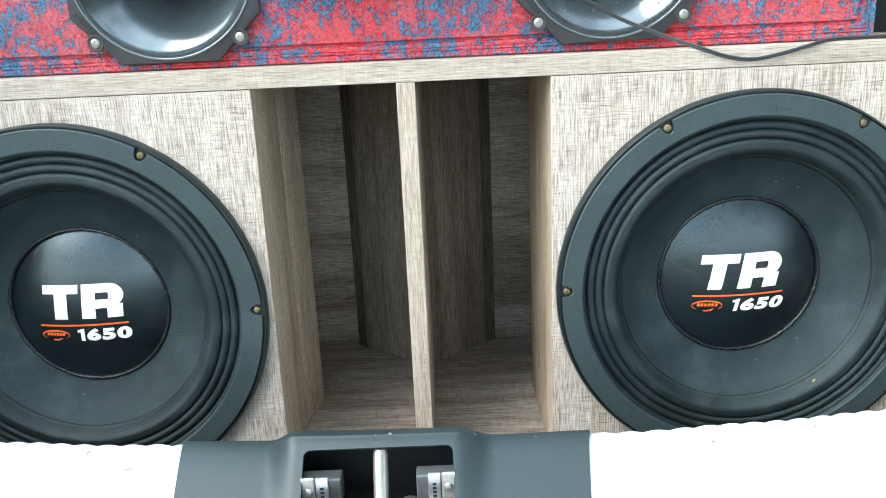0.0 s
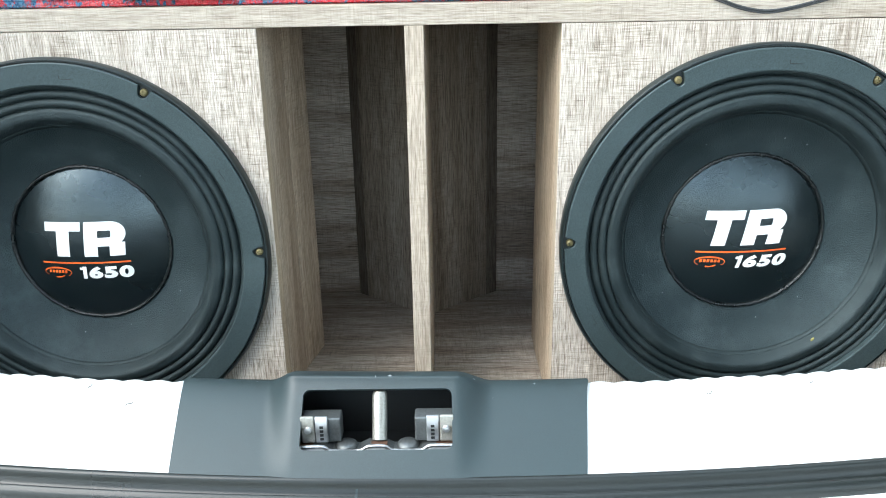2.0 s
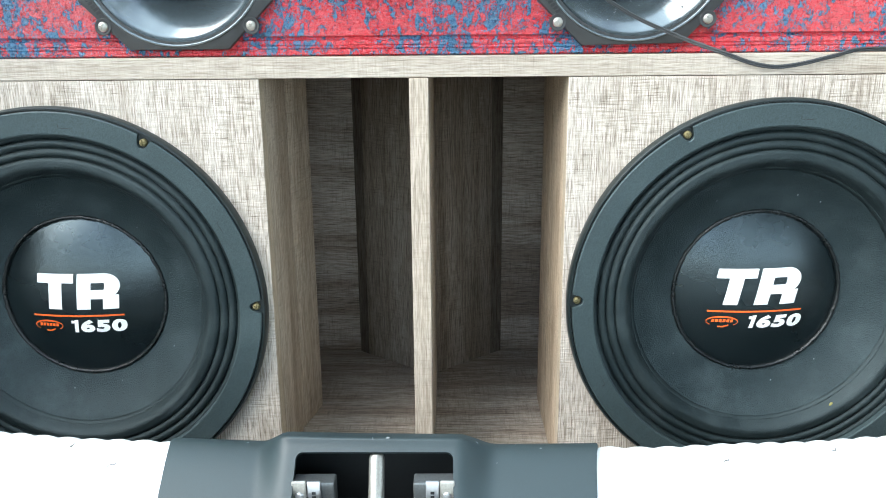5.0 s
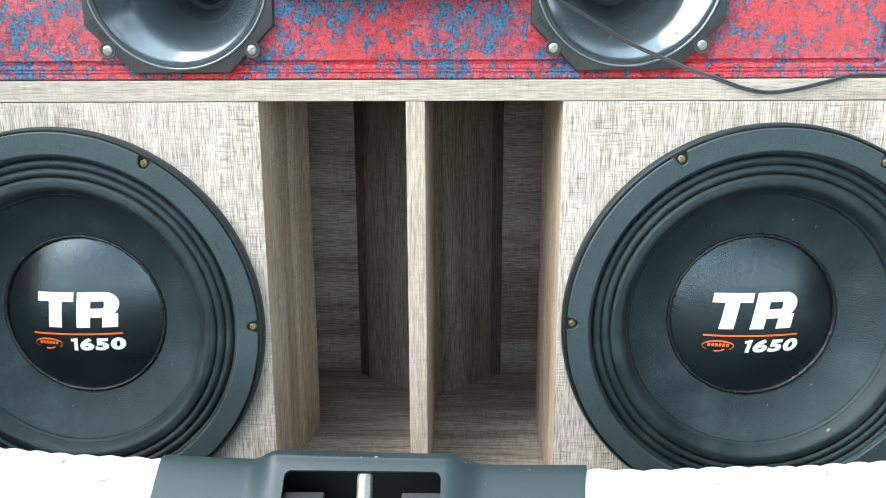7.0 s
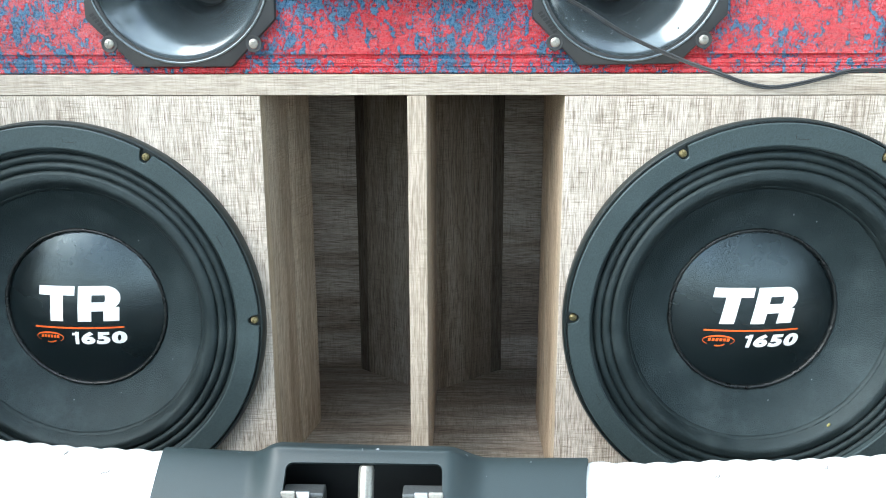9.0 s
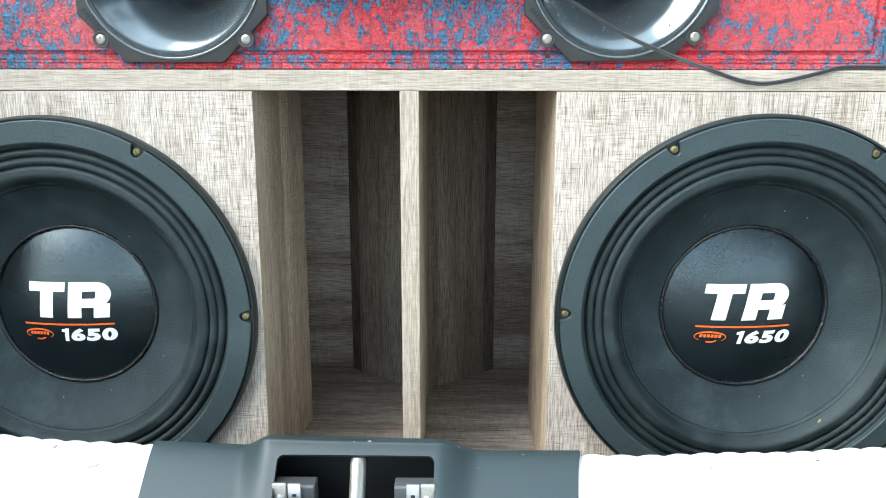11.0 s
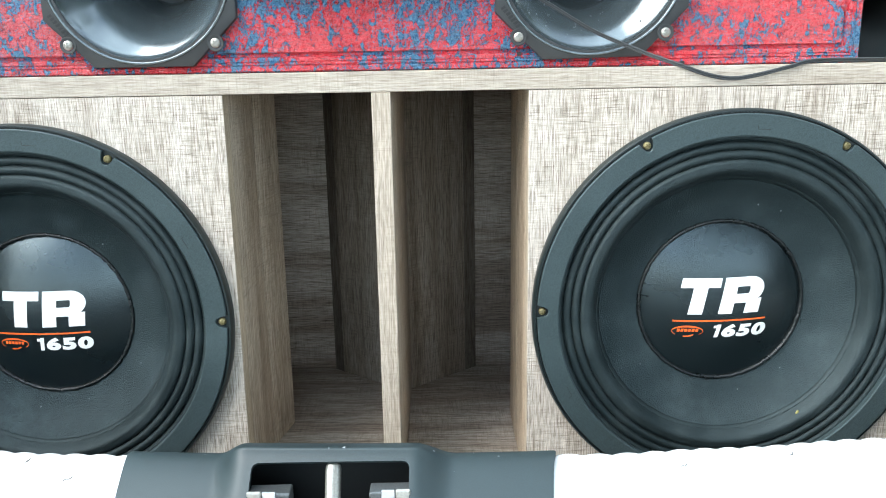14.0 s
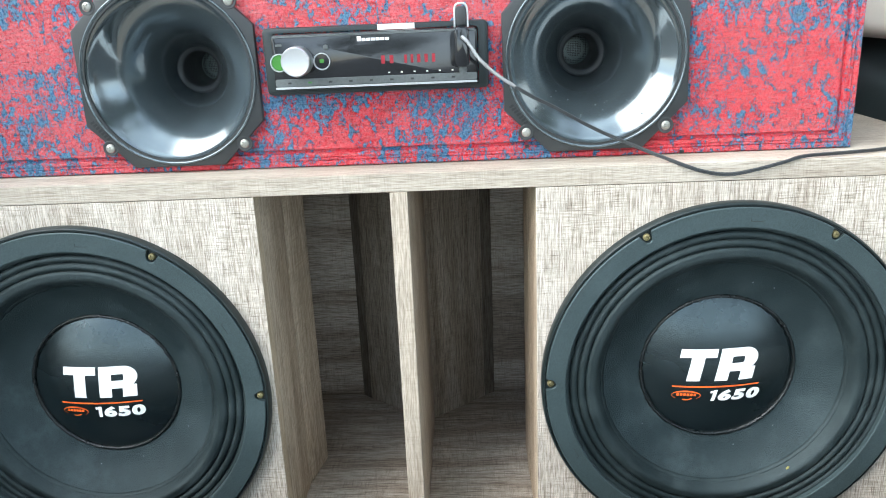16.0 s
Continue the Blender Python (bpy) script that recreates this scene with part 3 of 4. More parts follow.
left.matrix_basis = pose(WOOF[0][0], 0, WOOF[0][1])
right = woofer(-2.5, 0.23, 0.0)
right.matrix_basis = pose(WOOF[1][0], 0, WOOF[1][1], 0, -1.5, 0)

# flecks of dirt on the cone and cap of the second woofer
FLECK = plain("yellow_fleck", (0.30, 0.27, 0.09), 0.6)
GREY_FLECK = plain("pale_fleck", (0.20, 0.22, 0.23), 0.8)


def fleck(x, z, r, mat, owner, sink=0.0):
    d = math.hypot(x, z)
    t = (0.1230 - d) / 0.0452
    y = cap_y(x, z) if d < 0.076 else -0.0040 if d > 0.125 else 0.0046 + (0.0214 + sink) * t + 0.0035 * math.sin(math.pi * t)
    bm = bmesh.new()
    bmesh.ops.create_icosphere(bm, subdivisions=1, radius=r, matrix=Matrix.LocRotScale((x, y - 0.0002, z), Euler((0, 0.5, 0)), (1, 0.4, 1.5)))
    part("fleck", bm, mat, owner, "", 180)


cone_r = next(o for o in right.children if o.name.startswith("cone"))
cone_l = next(o for o in left.children if o.name.startswith("cone"))
fleck(0.0690, -0.1075, 0.0018, FLECK, cone_r)
for x, z, r in ((0.052, 0.088, 0.0007), (-0.044, 0.092, 0.0006), (0.020, -0.092, 0.0007), (0.061, -0.071, 0.0006), (-0.078, -0.060, 0.0005), (0.031, 0.095, 0.0008)):
    fleck(x, z, r, GREY_FLECK, cone_r)
for x, z, r in ((0.060, 0.070, 0.0006), (0.085, -0.050, 0.0006), (-0.020, -0.095, 0.0007), (0.028, -0.088, 0.0005)):
    fleck(x, z, r, GREY_FLECK, cone_l, 0.0028)

# ---- upper box of painted wood ----
SH = TOP + 0.018 + 0.0005
FY = 0.045
BX0, BX1, BZ1 = -0.474, 0.4495, SH + 0.196
HORNS = ((-0.2165, 1.1145), (0.1970, 1.1160))
upper = empty("tweeter_box", (-0.01, 0.16, SH), "red box with flaking paint over blue, routed border", "speaker box")
ins = [(0.0, 0.002), (0.0012, 0.0), (0.0055, 0.0), (0.0062, 0.0010), (0.0070, 0.0), (0.0085, 0.0), (0.0092, 0.0008), (0.0100, 0.0),
       (0.0135, 0.0), (0.0148, 0.0026), (0.0166, 0.0026), (0.0180, 0.0), (0.0230, 0.0)]
bm = bmesh.new()
rings = []
for d, dep in ins:
    rings.append([bm.verts.new((x, FY + dep, z)) for x, z in ((BX0 + d, SH + d), (BX1 - d, SH + d), (BX1 - d, BZ1 - d), (BX0 + d, BZ1 - d))])
for a, b in zip(rings, rings[1:]):
    for i in range(4):
        bm.faces.new((a[i], a[(i + 1) % 4], b[(i + 1) % 4], b[i]))
bm.faces.new(rings[-1])
back = [bm.verts.new((v.co.x, FY + 0.018, v.co.z)) for v in rings[0]]
for i in range(4):
    bm.faces.new((rings[0][i], back[i], back[(i + 1) % 4], rings[0][(i + 1) % 4]))
bm.faces.new(back)
bmesh.ops.recalc_face_normals(bm, faces=bm.faces)
cuts = []
for hx, hz in HORNS:
    c = lathe([(0, -0.1), (0.082, -0.1), (0.082, 0.2), (0, 0.2)], 64)
    bmesh.ops.translate(c, verts=c.verts, vec=(hx, 0, hz))
    cuts.append(c)
part("front_board", solved(bm, cuts), PAINT, upper, "", 12)
part("side_board", block(BX0 + 0.0005, BX0 + 0.0175, FY + 0.0182, 0.33, SH, BZ1 - 0.018), PAINT, upper)
part("side_board", block(BX1 - 0.0175, BX1 - 0.0005, FY + 0.0182, 0.33, SH, BZ1 - 0.018), PAINT, upper)
part("top_board", block(BX0 + 0.0005, BX1 - 0.0005, FY + 0.0182, 0.33, BZ1 - 0.0178, BZ1 - 0.0005), PAINT, upper)
part("back_board", block(BX0 + 0.018, BX1 - 0.018, 0.312, 0.3298, SH, BZ1 - 0.0182), PAINT, upper)


# ---- horn tweeters ----
def horn_tweeter():
    h = empty("horn_tweeter", (0, 0, 0), "glossy dark grey round-mouthed horn tweeter with clipped corners", "tweeter", "horn tweeters on the red box")
    W, C = 0.0885, 0.043
    outline = [(-W, -W + C), (-W + C, -W), (W - C, -W), (W, -W + C), (W, W - C), (W - C, W), (-W + C, W), (-W, W - C)]
    hole = lathe([(0, -0.05), (0.0815, -0.05), (0.0815, 0.05), (0, 0.05)], 96)
    part("flange", solved(prism(outline, -0.0065, -0.0002, 0.0015), [hole]), HORN_RIM, h, "black eight-sided flange", 30)
    prof = [(0.0866, -0.0066), (0.0862, -0.0076), (0.0852, -0.0079), (0.0840, -0.0074), (0.0824, -0.0048)]
    for r, y in ((0.0785, 0.000), (0.0735, 0.0040), (0.0670, 0.0095), (0.0600, 0.0165), (0.0530, 0.0250), (0.0462, 0.0350), (0.0398, 0.0470), (0.0335, 0.0610), (0.0275, 0.0770), (0.0235, 0.0910)):
        prof.append((r, y))
    line = smooth_line([(r, y, 0) for r, y in prof], 4)
    part("bell", lathe([(p.x, p.y) for p in line], 96), HORN, h, "", 60)
    part("throat", lathe([(0.0245, 0.0900), (0.0205, 0.0915), (0.0185, 0.0950), (0.0175, 0.1300), (0.0174, 0.175)], 48), HORN_RIM, h, "", 60)
    part("phase_mesh", lathe([(0, 0.1480), (0.008, 0.1485), (0.0172, 0.1510)], 40), MESH, h, "grey mesh at the throat", 180)
    part("driver", lathe([(0.0, 0.20), (0.050, 0.20), (0.054, 0.196), (0.054, 0.176), (0.0175, 0.174)], 40), HORN_RIM, h, "", 40)
    for sx in (-1, 1):
        for sz in (-1, 1):
            bm = lathe([(0, -0.0092), (0.0030, -0.0089), (0.0042, -0.0080), (0.0045, -0.0066)], 18)
            bmesh.ops.contextual_create(bm, geom=[e for e in bm.edges if e.is_boundary])
            cross = [block(-0.0027, 0.0027, -0.013, -0.0078, -0.0006, 0.0006), block(-0.0006, 0.0006, -0.013, -0.0078, -0.0027, 0.0027)]
            for c in cross:
                bmesh.ops.rotate(c, verts=c.verts, cent=(0, 0, 0), matrix=Matrix.Rotation(0.4 * sx + sz, 3, "Y"))
            me = solved(bm, cross)
            me.transform(Matrix.Translation((sx * 0.0677, 0, sz * 0.0677)))
            part("screw", me, STEEL, h, "bright cross-head screw", 40)
            bm = lathe([(0.0047, -0.0066), (0.0072, -0.0070), (0.0078, -0.0064)], 20)
            bmesh.ops.translate(bm, verts=bm.verts, vec=(sx * 0.0677, 0, sz * 0.0677))
            part("screw_seat", bm, HORN_RIM, h)
    # raised maker's mark as a row of small strokes along the lower clipped corner
    for k in range(7):
        bm = block(-0.0011, 0.0011, -0.0069, -0.0064, -0.0022, 0.0022)
        bmesh.ops.rotate(bm, verts=bm.verts, cent=(0, 0, 0), matrix=Matrix.Rotation(radians(62), 3, "Y"))
        t = k / 6
        bmesh.ops.translate(bm, verts=bm.verts, vec=(-0.0815 + 0.0135 * t, 0, -0.0415 - 0.0165 * t))
        part("raised_mark", bm, DARK, h)
    return h


horn = horn_tweeter()
horn.matrix_basis = pose(HORNS[0][0], FY, HORNS[0][1])
second = copy_thing(horn, pose(HORNS[1][0], FY, HORNS[1][1], 0, -0.8, 0))
# dried drops in the mouth of the second horn
bell = next(o for o in second.children if o.name.startswith("bell"))
rnd = random.Random(11)
for _ in range(26):
    a, k = radians(rnd.uniform(215, 310)), rnd.random()
    r, y = 0.0462 + (0.0735 - 0.0462) * k, 0.0350 - (0.0350 - 0.0040) * k ** 0.8
    bm = bmesh.new()
    size = rnd.uniform(0.0004, 0.0011)
    bmesh.ops.create_icosphere(bm, subdivisions=1, radius=size, matrix=Matrix.Translation((r * math.cos(a), y, r * math.sin(a))))
    part("dried_drop", bm, HORN_RIM, bell, "", 180)
for x, z in ((0.1316, 1.0324), (0.2842, 1.0216)):
    part("staple_hole", block(x - 0.0021, x + 0.0021, FY - 0.0006, FY + 0.0004, z - 0.0016, z + 0.0016, 0.0003), DARK, upper, "small black hole at the foot")

# ---- car radio ----
RX, RZ = -0.0125, 1.1240
radio = empty("car_radio", (RX, FY, RZ - 0.03), "black car radio with silver knob set into the red box", "car radio")
hole = prism(round_rect(RX - 0.098, RX + 0.098, RZ - 0.0265, RZ + 0.0265, 0.004), -0.05, 0.2)
part("surround", solved(prism(round_rect(RX - 0.1075, RX + 0.1075, RZ - 0.0315, RZ + 0.0315, 0.005), FY - 0.010, FY - 0.0003, 0.003), [hole]), RIM, radio, "black surround", 30)
face = part("face", prism(round_rect(RX - 0.0970, RX + 0.0970, RZ - 0.0255, RZ + 0.0255, 0.004), FY - 0.019, FY - 0.002, 0.002), RADIO_BLACK, radio, "gloss black front", 30)
FF = FY - 0.0192
part("lower_strip", prism(round_rect(RX - 0.096, RX + 0.096, RZ - 0.0225, RZ - 0.0155, 0.002), FF - 0.0008, FF + 0.001, 0.0004), DULL_STEEL, radio, "grey key strip")
part("bright_edge", prism(round_rect(RX - 0.096, RX + 0.096, RZ - 0.0248, RZ - 0.0228, 0.0008), FF - 0.0010, FF + 0.001), SILVER, radio, "bright lower edge")
part("upper_lip", prism(round_rect(RX - 0.095, RX + 0.095, RZ + 0.0225, RZ + 0.0245, 0.0008), FF - 0.0004, FF + 0.001), DULL_STEEL, radio)
bm = lathe([(0, -0.0152), (0.0120, -0.0156), (0.0128, -0.0157), (0.0135, -0.0150), (0.0140, -0.0120), (0.0142, 0.0)], 48)
bmesh.ops.translate(bm, verts=bm.verts, vec=(RX - 0.0725, FF, RZ + 0.001))
part("knob", bm, SILVER, radio, "brushed silver volume knob", 40)
for dx, rr in ((-0.0905, 0.0085), (-0.0500, 0.0080)):
    bm = lathe([(rr - 0.0012, -0.0002), (rr - 0.001, -0.0022), (rr, -0.0022), (rr, 0.0002)], 32)
    bmesh.ops.translate(bm, verts=bm.verts, vec=(RX + dx, FF, RZ))
    key = part("round_key", bm, SILVER, radio, "ringed round key", 40)
    bm = lathe([(0, -0.0012), (rr - 0.0013, -0.0010)], 24)
    bmesh.ops.translate(bm, verts=bm.verts, vec=(RX + dx, FF, RZ))
    part("key_face", bm, GREEN_LIT if dx < -0.06 else RADIO_BLACK, key, "green-lit key face" if dx < -0.06 else "")
part("key_mark", block(RX - 0.0520, RX - 0.0480, FF - 0.0016, FF - 0.0011, RZ - 0.0015, RZ + 0.0020), GREEN_LIT, radio)
bm = lathe([(0, -0.0012), (0.0022, -0.0010), (0.0026, 0.0)], 20)
bmesh.ops.translate(bm, verts=bm.verts, vec=(RX - 0.0455, FF, RZ + 0.0125))
part("small_key", bm, DULL_STEEL, radio, "", 40)
part("small_legend", block(RX - 0.0930, RX - 0.0870, FF - 0.0004, FF + 0.0003, RZ + 0.0150, RZ + 0.0170), DULL_STEEL, radio)
# maker's mark as plain bars
for k in range(7):
    part("mark_bar", block(RX - 0.0155 + 0.0044 * k, RX - 0.0155 + 0.0044 * k + 0.0036, FF - 0.0004, FF + 0.0004, RZ + 0.0170, RZ + 0.0170 + (0.0042 if k == 0 else 0.0026)), WHITE_INK, radio)
# unreadable lit characters as plain bars
for k, (u, wd) in enumerate(((0, 6), (8, 6), (22, 4), (28, 4), (34, 5), (41, 5), (48, 5))):
    part("lit_bar", block(RX + 0.006 + 0.001 * u, RX + 0.006 + 0.001 * (u + wd * 0.6), FF - 0.0004, FF + 0.0003, RZ - 0.0045, RZ + 0.0030), RED_LIT, radio)
for k in range(9):
    x = RX - 0.084 + 0.0195 * k
    part("key_legend", block(x, x + 0.0032, FF - 0.0012, FF - 0.0007, RZ - 0.0200, RZ - 0.0184), GREEN_LIT if k in (1,) else DARK, radio)
for k in range(6):
    x = RX + 0.012 + 0.012 * k
    part("key_mark", block(x, x + 0.0018, FF - 0.0004, FF + 0.0003, RZ - 0.0134, RZ - 0.0122), PALE, radio)
part("sticker", block(RX + 0.0035, RX + 0.0385, FY - 0.0118, FY - 0.0101, RZ + 0.0262, RZ + 0.0312), WHITE_INK, radio, "white paper sticker")
bm = lathe([(0, -0.0006), (0.0035, -0.0008), (0.004, 0.0)], 20)
bmesh.ops.translate(bm, verts=bm.verts, vec=(RX + 0.083, FF, RZ - 0.013))
part("socket", bm, DULL_STEEL, radio)

# ---- stick and cable on the radio ----
stick = empty("usb_plug", (RX + 0.0825, FF, RZ), "black plug with chrome loop standing in the radio", "plug")
part("body", prism(round_rect(RX + 0.0755, RX + 0.0895, RZ - 0.010, RZ + 0.027, 0.006), FF - 0.016, FF - 0.001, 0.002), RADIO_BLACK, stick, "", 30)
loop = [(0.0765, 0.026), (0.0770, 0.042), (0.0790, 0.0460), (0.0825, 0.0468), (0.0860, 0.0460), (0.0880, 0.042), (0.0885, 0.026)]
part("loop", tube([(RX + x, FF - 0.012, RZ + z) for x, z in loop], 0.0011, 8, 4), SILVER, stick, "chrome loop")
part("cap", prism(round_rect(RX + 0.0778, RX + 0.0872, RZ + 0.027, RZ + 0.0445, 0.003), FF - 0.014, FF - 0.004, 0.001), HORN_RIM, stick, "", 30)

cable = empty("audio_cable", (0.25, 0.02, SH), "thin grey cable draped from radio over horn and shelf", "cable")
CLEAR = plain("shiny_grey_sheath", (0.38, 0.38, 0.38), 0.22, 0.4, 0.2)
part("bright_end", tube([(0.0700, 0.0080, 1.1420), (0.0760, 0.0060, 1.1360), (0.0860, 0.0060, 1.1210), (0.1020, 0.0080, 1.1060), (0.1180, 0.0100, 1.0950)], 0.0017, 10), CLEAR, cable, "shiny pale end")
CABLE_LINE = [(0.1175, 0.0100, 1.0953), (0.1350, 0.0110, 1.0845), (0.1550, 0.0140, 1.0740), (0.1950, 0.0180, 1.0510), (0.2350, 0.0120, 1.0330),
                     (0.2560, 0.0040, 1.0245), (0.2720, -0.0025, 1.0185), (0.2880, -0.0035, 1.0125), (0.3050, -0.0035, 1.0085), (0.3200, -0.0035, 1.0078), (0.3400, -0.0035, 1.0110),
                     (0.3650, -0.0030, 1.0170), (0.3850, 0.0000, 1.0215), (0.4250, 0.0080, SH + 0.0024),
                     (0.4650, 0.0200, SH + 0.0020), (0.5000, 0.0400, SH + 0.0020), (0.5400, 0.0900, SH + 0.0020)]
for k in (-1, 1):
    part("strand", tube([(x, y - 0.0002 * k, z + 0.00088 * k) for x, y, z in CABLE_LINE], 0.0010, 10), CABLE, cable, "one strand of flat twin cable")

# ---- the car's tail ----
car = empty("car", (0, 0.3, 0.0), "white hatchback car seen into its open tailgate", "car")


def bow(x):
    return 0.20 * min(abs(x), 0.45) ** 2 + 0.18 * max(0.0, abs(x) - 0.45)


def lean(x):
    return -0.0140 * x - 0.0015


def drawn(profile, x0, x1, n, per=5, wave=None, flare=1.0):
    """The (y, z) profile drawn along x, bowed in plan."""
    base = smooth_line([(0, y, z) for y, z in profile], per)
    rows = []
    for i in range(n + 1):
        x = x0 + (x1 - x0) * i / n
        rows.append([(x, p.y + bow(x) * flare, p.z + lean(x) + (wave(x, p) if wave else 0)) for p in base])
    return sheet(rows)


CL, CR = -0.1620, 0.1325       # ends of the latch cover
SILL = [(-0.180, 0.640), (-0.196, 0.735), (-0.203, 0.752), (-0.209, 0.7590), (-0.218, 0.7600), (-0.232, 0.7568), (-0.258, 0.7455), (-0.282, 0.7335), (-0.290, 0.7280), (-0.293, 0.715)]


def scallop(x, p):
    if x > CL and x < CR:
        return 0
    k = max(0.0, 1 - abs(p.y + 0.210) / 0.016)
    return k * 0.0016 * (abs(math.sin(math.pi * x / 0.0190 + 0.6 * math.sin(x * 23))) - 0.75) + k * 0.0005 * math.sin(x * 61)


part("rear_sill", solved(drawn(SILL, -0.70, 0.70, 700, 5, scallop), [block(-0.0835, 0.0495, -0.31, -0.15, 0.7165, 0.80)], thick=0.0015), CAR_WHITE, car, "white painted sill with scalloped seam", 180)
for x, y, ln in ((-0.197, -0.236, 0.006), (0.219, -0.229, 0.005), (0.298, -0.224, 0.004), (-0.232, -0.222, 0.002)):
    z = 0.7568 + (y + 0.232) * 0.43 + 0.0004 if y < -0.232 else 0.7568 + (y + 0.232) * 0.23 + 0.0006
    z += lean(x)
    bm = tube([(x - ln / 2, y + bow(x) - 0.002, z - 0.0009), (x - ln / 6, y + bow(x), z), (x + ln / 6, y + bow(x) - 0.001, z), (x + ln / 2, y + bow(x) + 0.002, z + 0.0006)], 0.0003, 6, 3)
    part("paint_chip", bm, DARK, car, "small dark scratch")

# plastic latch cover with a raised middle
LOW = [(-0.190, 0.735), (-0.203, 0.7565), (-0.2165, 0.7640), (-0.234, 0.7610), (-0.260, 0.7480), (-0.2865, 0.7325)]
HUMP = [(-0.192, 0.735), (-0.212, 0.7690), (-0.2345, 0.7800), (-0.2425, 0.7735), (-0.2735, 0.7460), (-0.2880, 0.7320)]
LOWS, HUMPS = smooth_line([(0, *p) for p in LOW], 8), smooth_line([(0, *p) for p in HUMP], 8)


def ease(t):
    t = max(0.0, min(1.0, t))
    return t * t * (3 - 2 * t)


rows = []
for i in range(121):
    x = CL + (CR - CL) * i / 120
    k = ease((x + 0.100) / 0.024) * (1 - ease((x - 0.036) / 0.028))
    rows.append([(x * (1 - (0.14 if x > 0 else 0.075) * max(0.0, j / 40 - 0.4)), a.y + (b.y - a.y) * k + bow(x), a.z + (b.z - a.z) * k + lean(x) + 0.001) for j, (a, b) in enumerate(zip(LOWS, HUMPS))])
slot = prism(round_rect(-0.0690, 0.0330, -0.0215, 0.0205, 0.0045), -0.02, 0.03)
tilt = Matrix.Translation((0, -0.2580, 0.7600)) @ Matrix.Rotation(radians(-48.4), 4, "X")
bmesh.ops.transform(slot, matrix=tilt, verts=slot.verts)
cover = part("latch_cover", solved(sheet(rows), [slot], thick=0.003), TRIM, car, "blue-grey plastic latch cover", 40)
bm = bmesh.new()
wall = [(-0.2070, 0.7620), (-0.2070, 0.7180), (-0.2820, 0.7180), (-0.2820, 0.7290)]
ends = [[bm.verts.new((x, y, z)) for y, z in wall] for x in (-0.084, 0.050)]
for i in range(3):
    bm.faces.new((ends[0][i], ends[0][i + 1], ends[1][i + 1], ends[1][i]))
for e in ends:
    bm.faces.new(e)
part("recess", bm, DARK, car, "dark latch recess")
for i, j, r in ((86, 17, 0.0007), (97, 15, 0.0005), (104, 18, 0.0006), (62, 17, 0.0011), (58, 18, 0.0007), (22, 16, 0.0005), (92, 24, 0.0004)):
    bm = bmesh.new()
    bmesh.ops.create_icosphere(bm, subdivisions=1, radius=r, matrix=Matrix.LocRotScale(rows[i][j], Euler((0.6, 0.3 * i, 0)), (1.6, 0.8, 0.5)))
    part("scuff", bm, GREY_FLECK, cover, "pale scuff")
# striker
latch = part("striker_plate", sheet([[(x, y, z - (0.003 if y < -0.2635 else 0)) for x, z in
              ((-0.074, 0.7400), (-0.054, 0.7400), (-0.049, 0.7368), (-0.030, 0.7368), (-0.024, 0.7400), (-0.013, 0.7400), (-0.007, 0.7368), (0.012, 0.7368), (0.018, 0.7400), (0.040, 0.7400))]
              for y in (-0.2655, -0.2630, -0.2510)]), DULL_STEEL, car, "bent zinc striker plate")
part("plate_edge", tube([(x, -0.2625, z + 0.0008) for x, z in ((-0.070, 0.7400), (-0.055, 0.7400), (-0.049, 0.7368), (-0.030, 0.7368), (-0.024, 0.7400),
                                                             (-0.013, 0.7400), (-0.007, 0.7368), (0.012, 0.7368), (0.018, 0.7400), (0.036, 0.7400))], 0.0012, 8, 4), SILVER, latch, "bright folded edge")
RUST = plain("brown_rust", (0.085, 0.040, 0.022), 0.85, 0, 0.4, 600, 0.0003)
for x0, x1, y in ((0.022, 0.036, -0.2605), (-0.0225, -0.0115, -0.2612), (-0.071, -0.062, -0.2608)):
    part("rust_patch", block(x0, x1, y, y + 0.006, 0.7399, 0.7404), RUST, latch, "brown rust on the plate")
part("striker_pin", lathe([(0, 0), (0.0052, 0), (0.0052, 0.030), (0.0045, 0.0325), (0.0025, 0.0335), (0, 0.0335)], 20), STEEL, latch, "round steel pin", 40).matrix_basis = pose(-0.0170, -0.2530, 0.7400, 62, 0, 0)
for x in (-0.0395, 0.0025):
    bm = lathe([(0, -0.0030), (0.0052, -0.0028), (0.0070, -0.0014), (0.0074, 0.0)], 24)
    bmesh.ops.rotate(bm, verts=bm.verts, cent=(0, 0, 0), matrix=Matrix.Rotation(radians(-90), 3, "X"))
    bmesh.ops.translate(bm, verts=bm.verts, vec=(x, -0.2550, 0.7370))
    part("bolt", bm, DULL_STEEL, latch, "", 40)
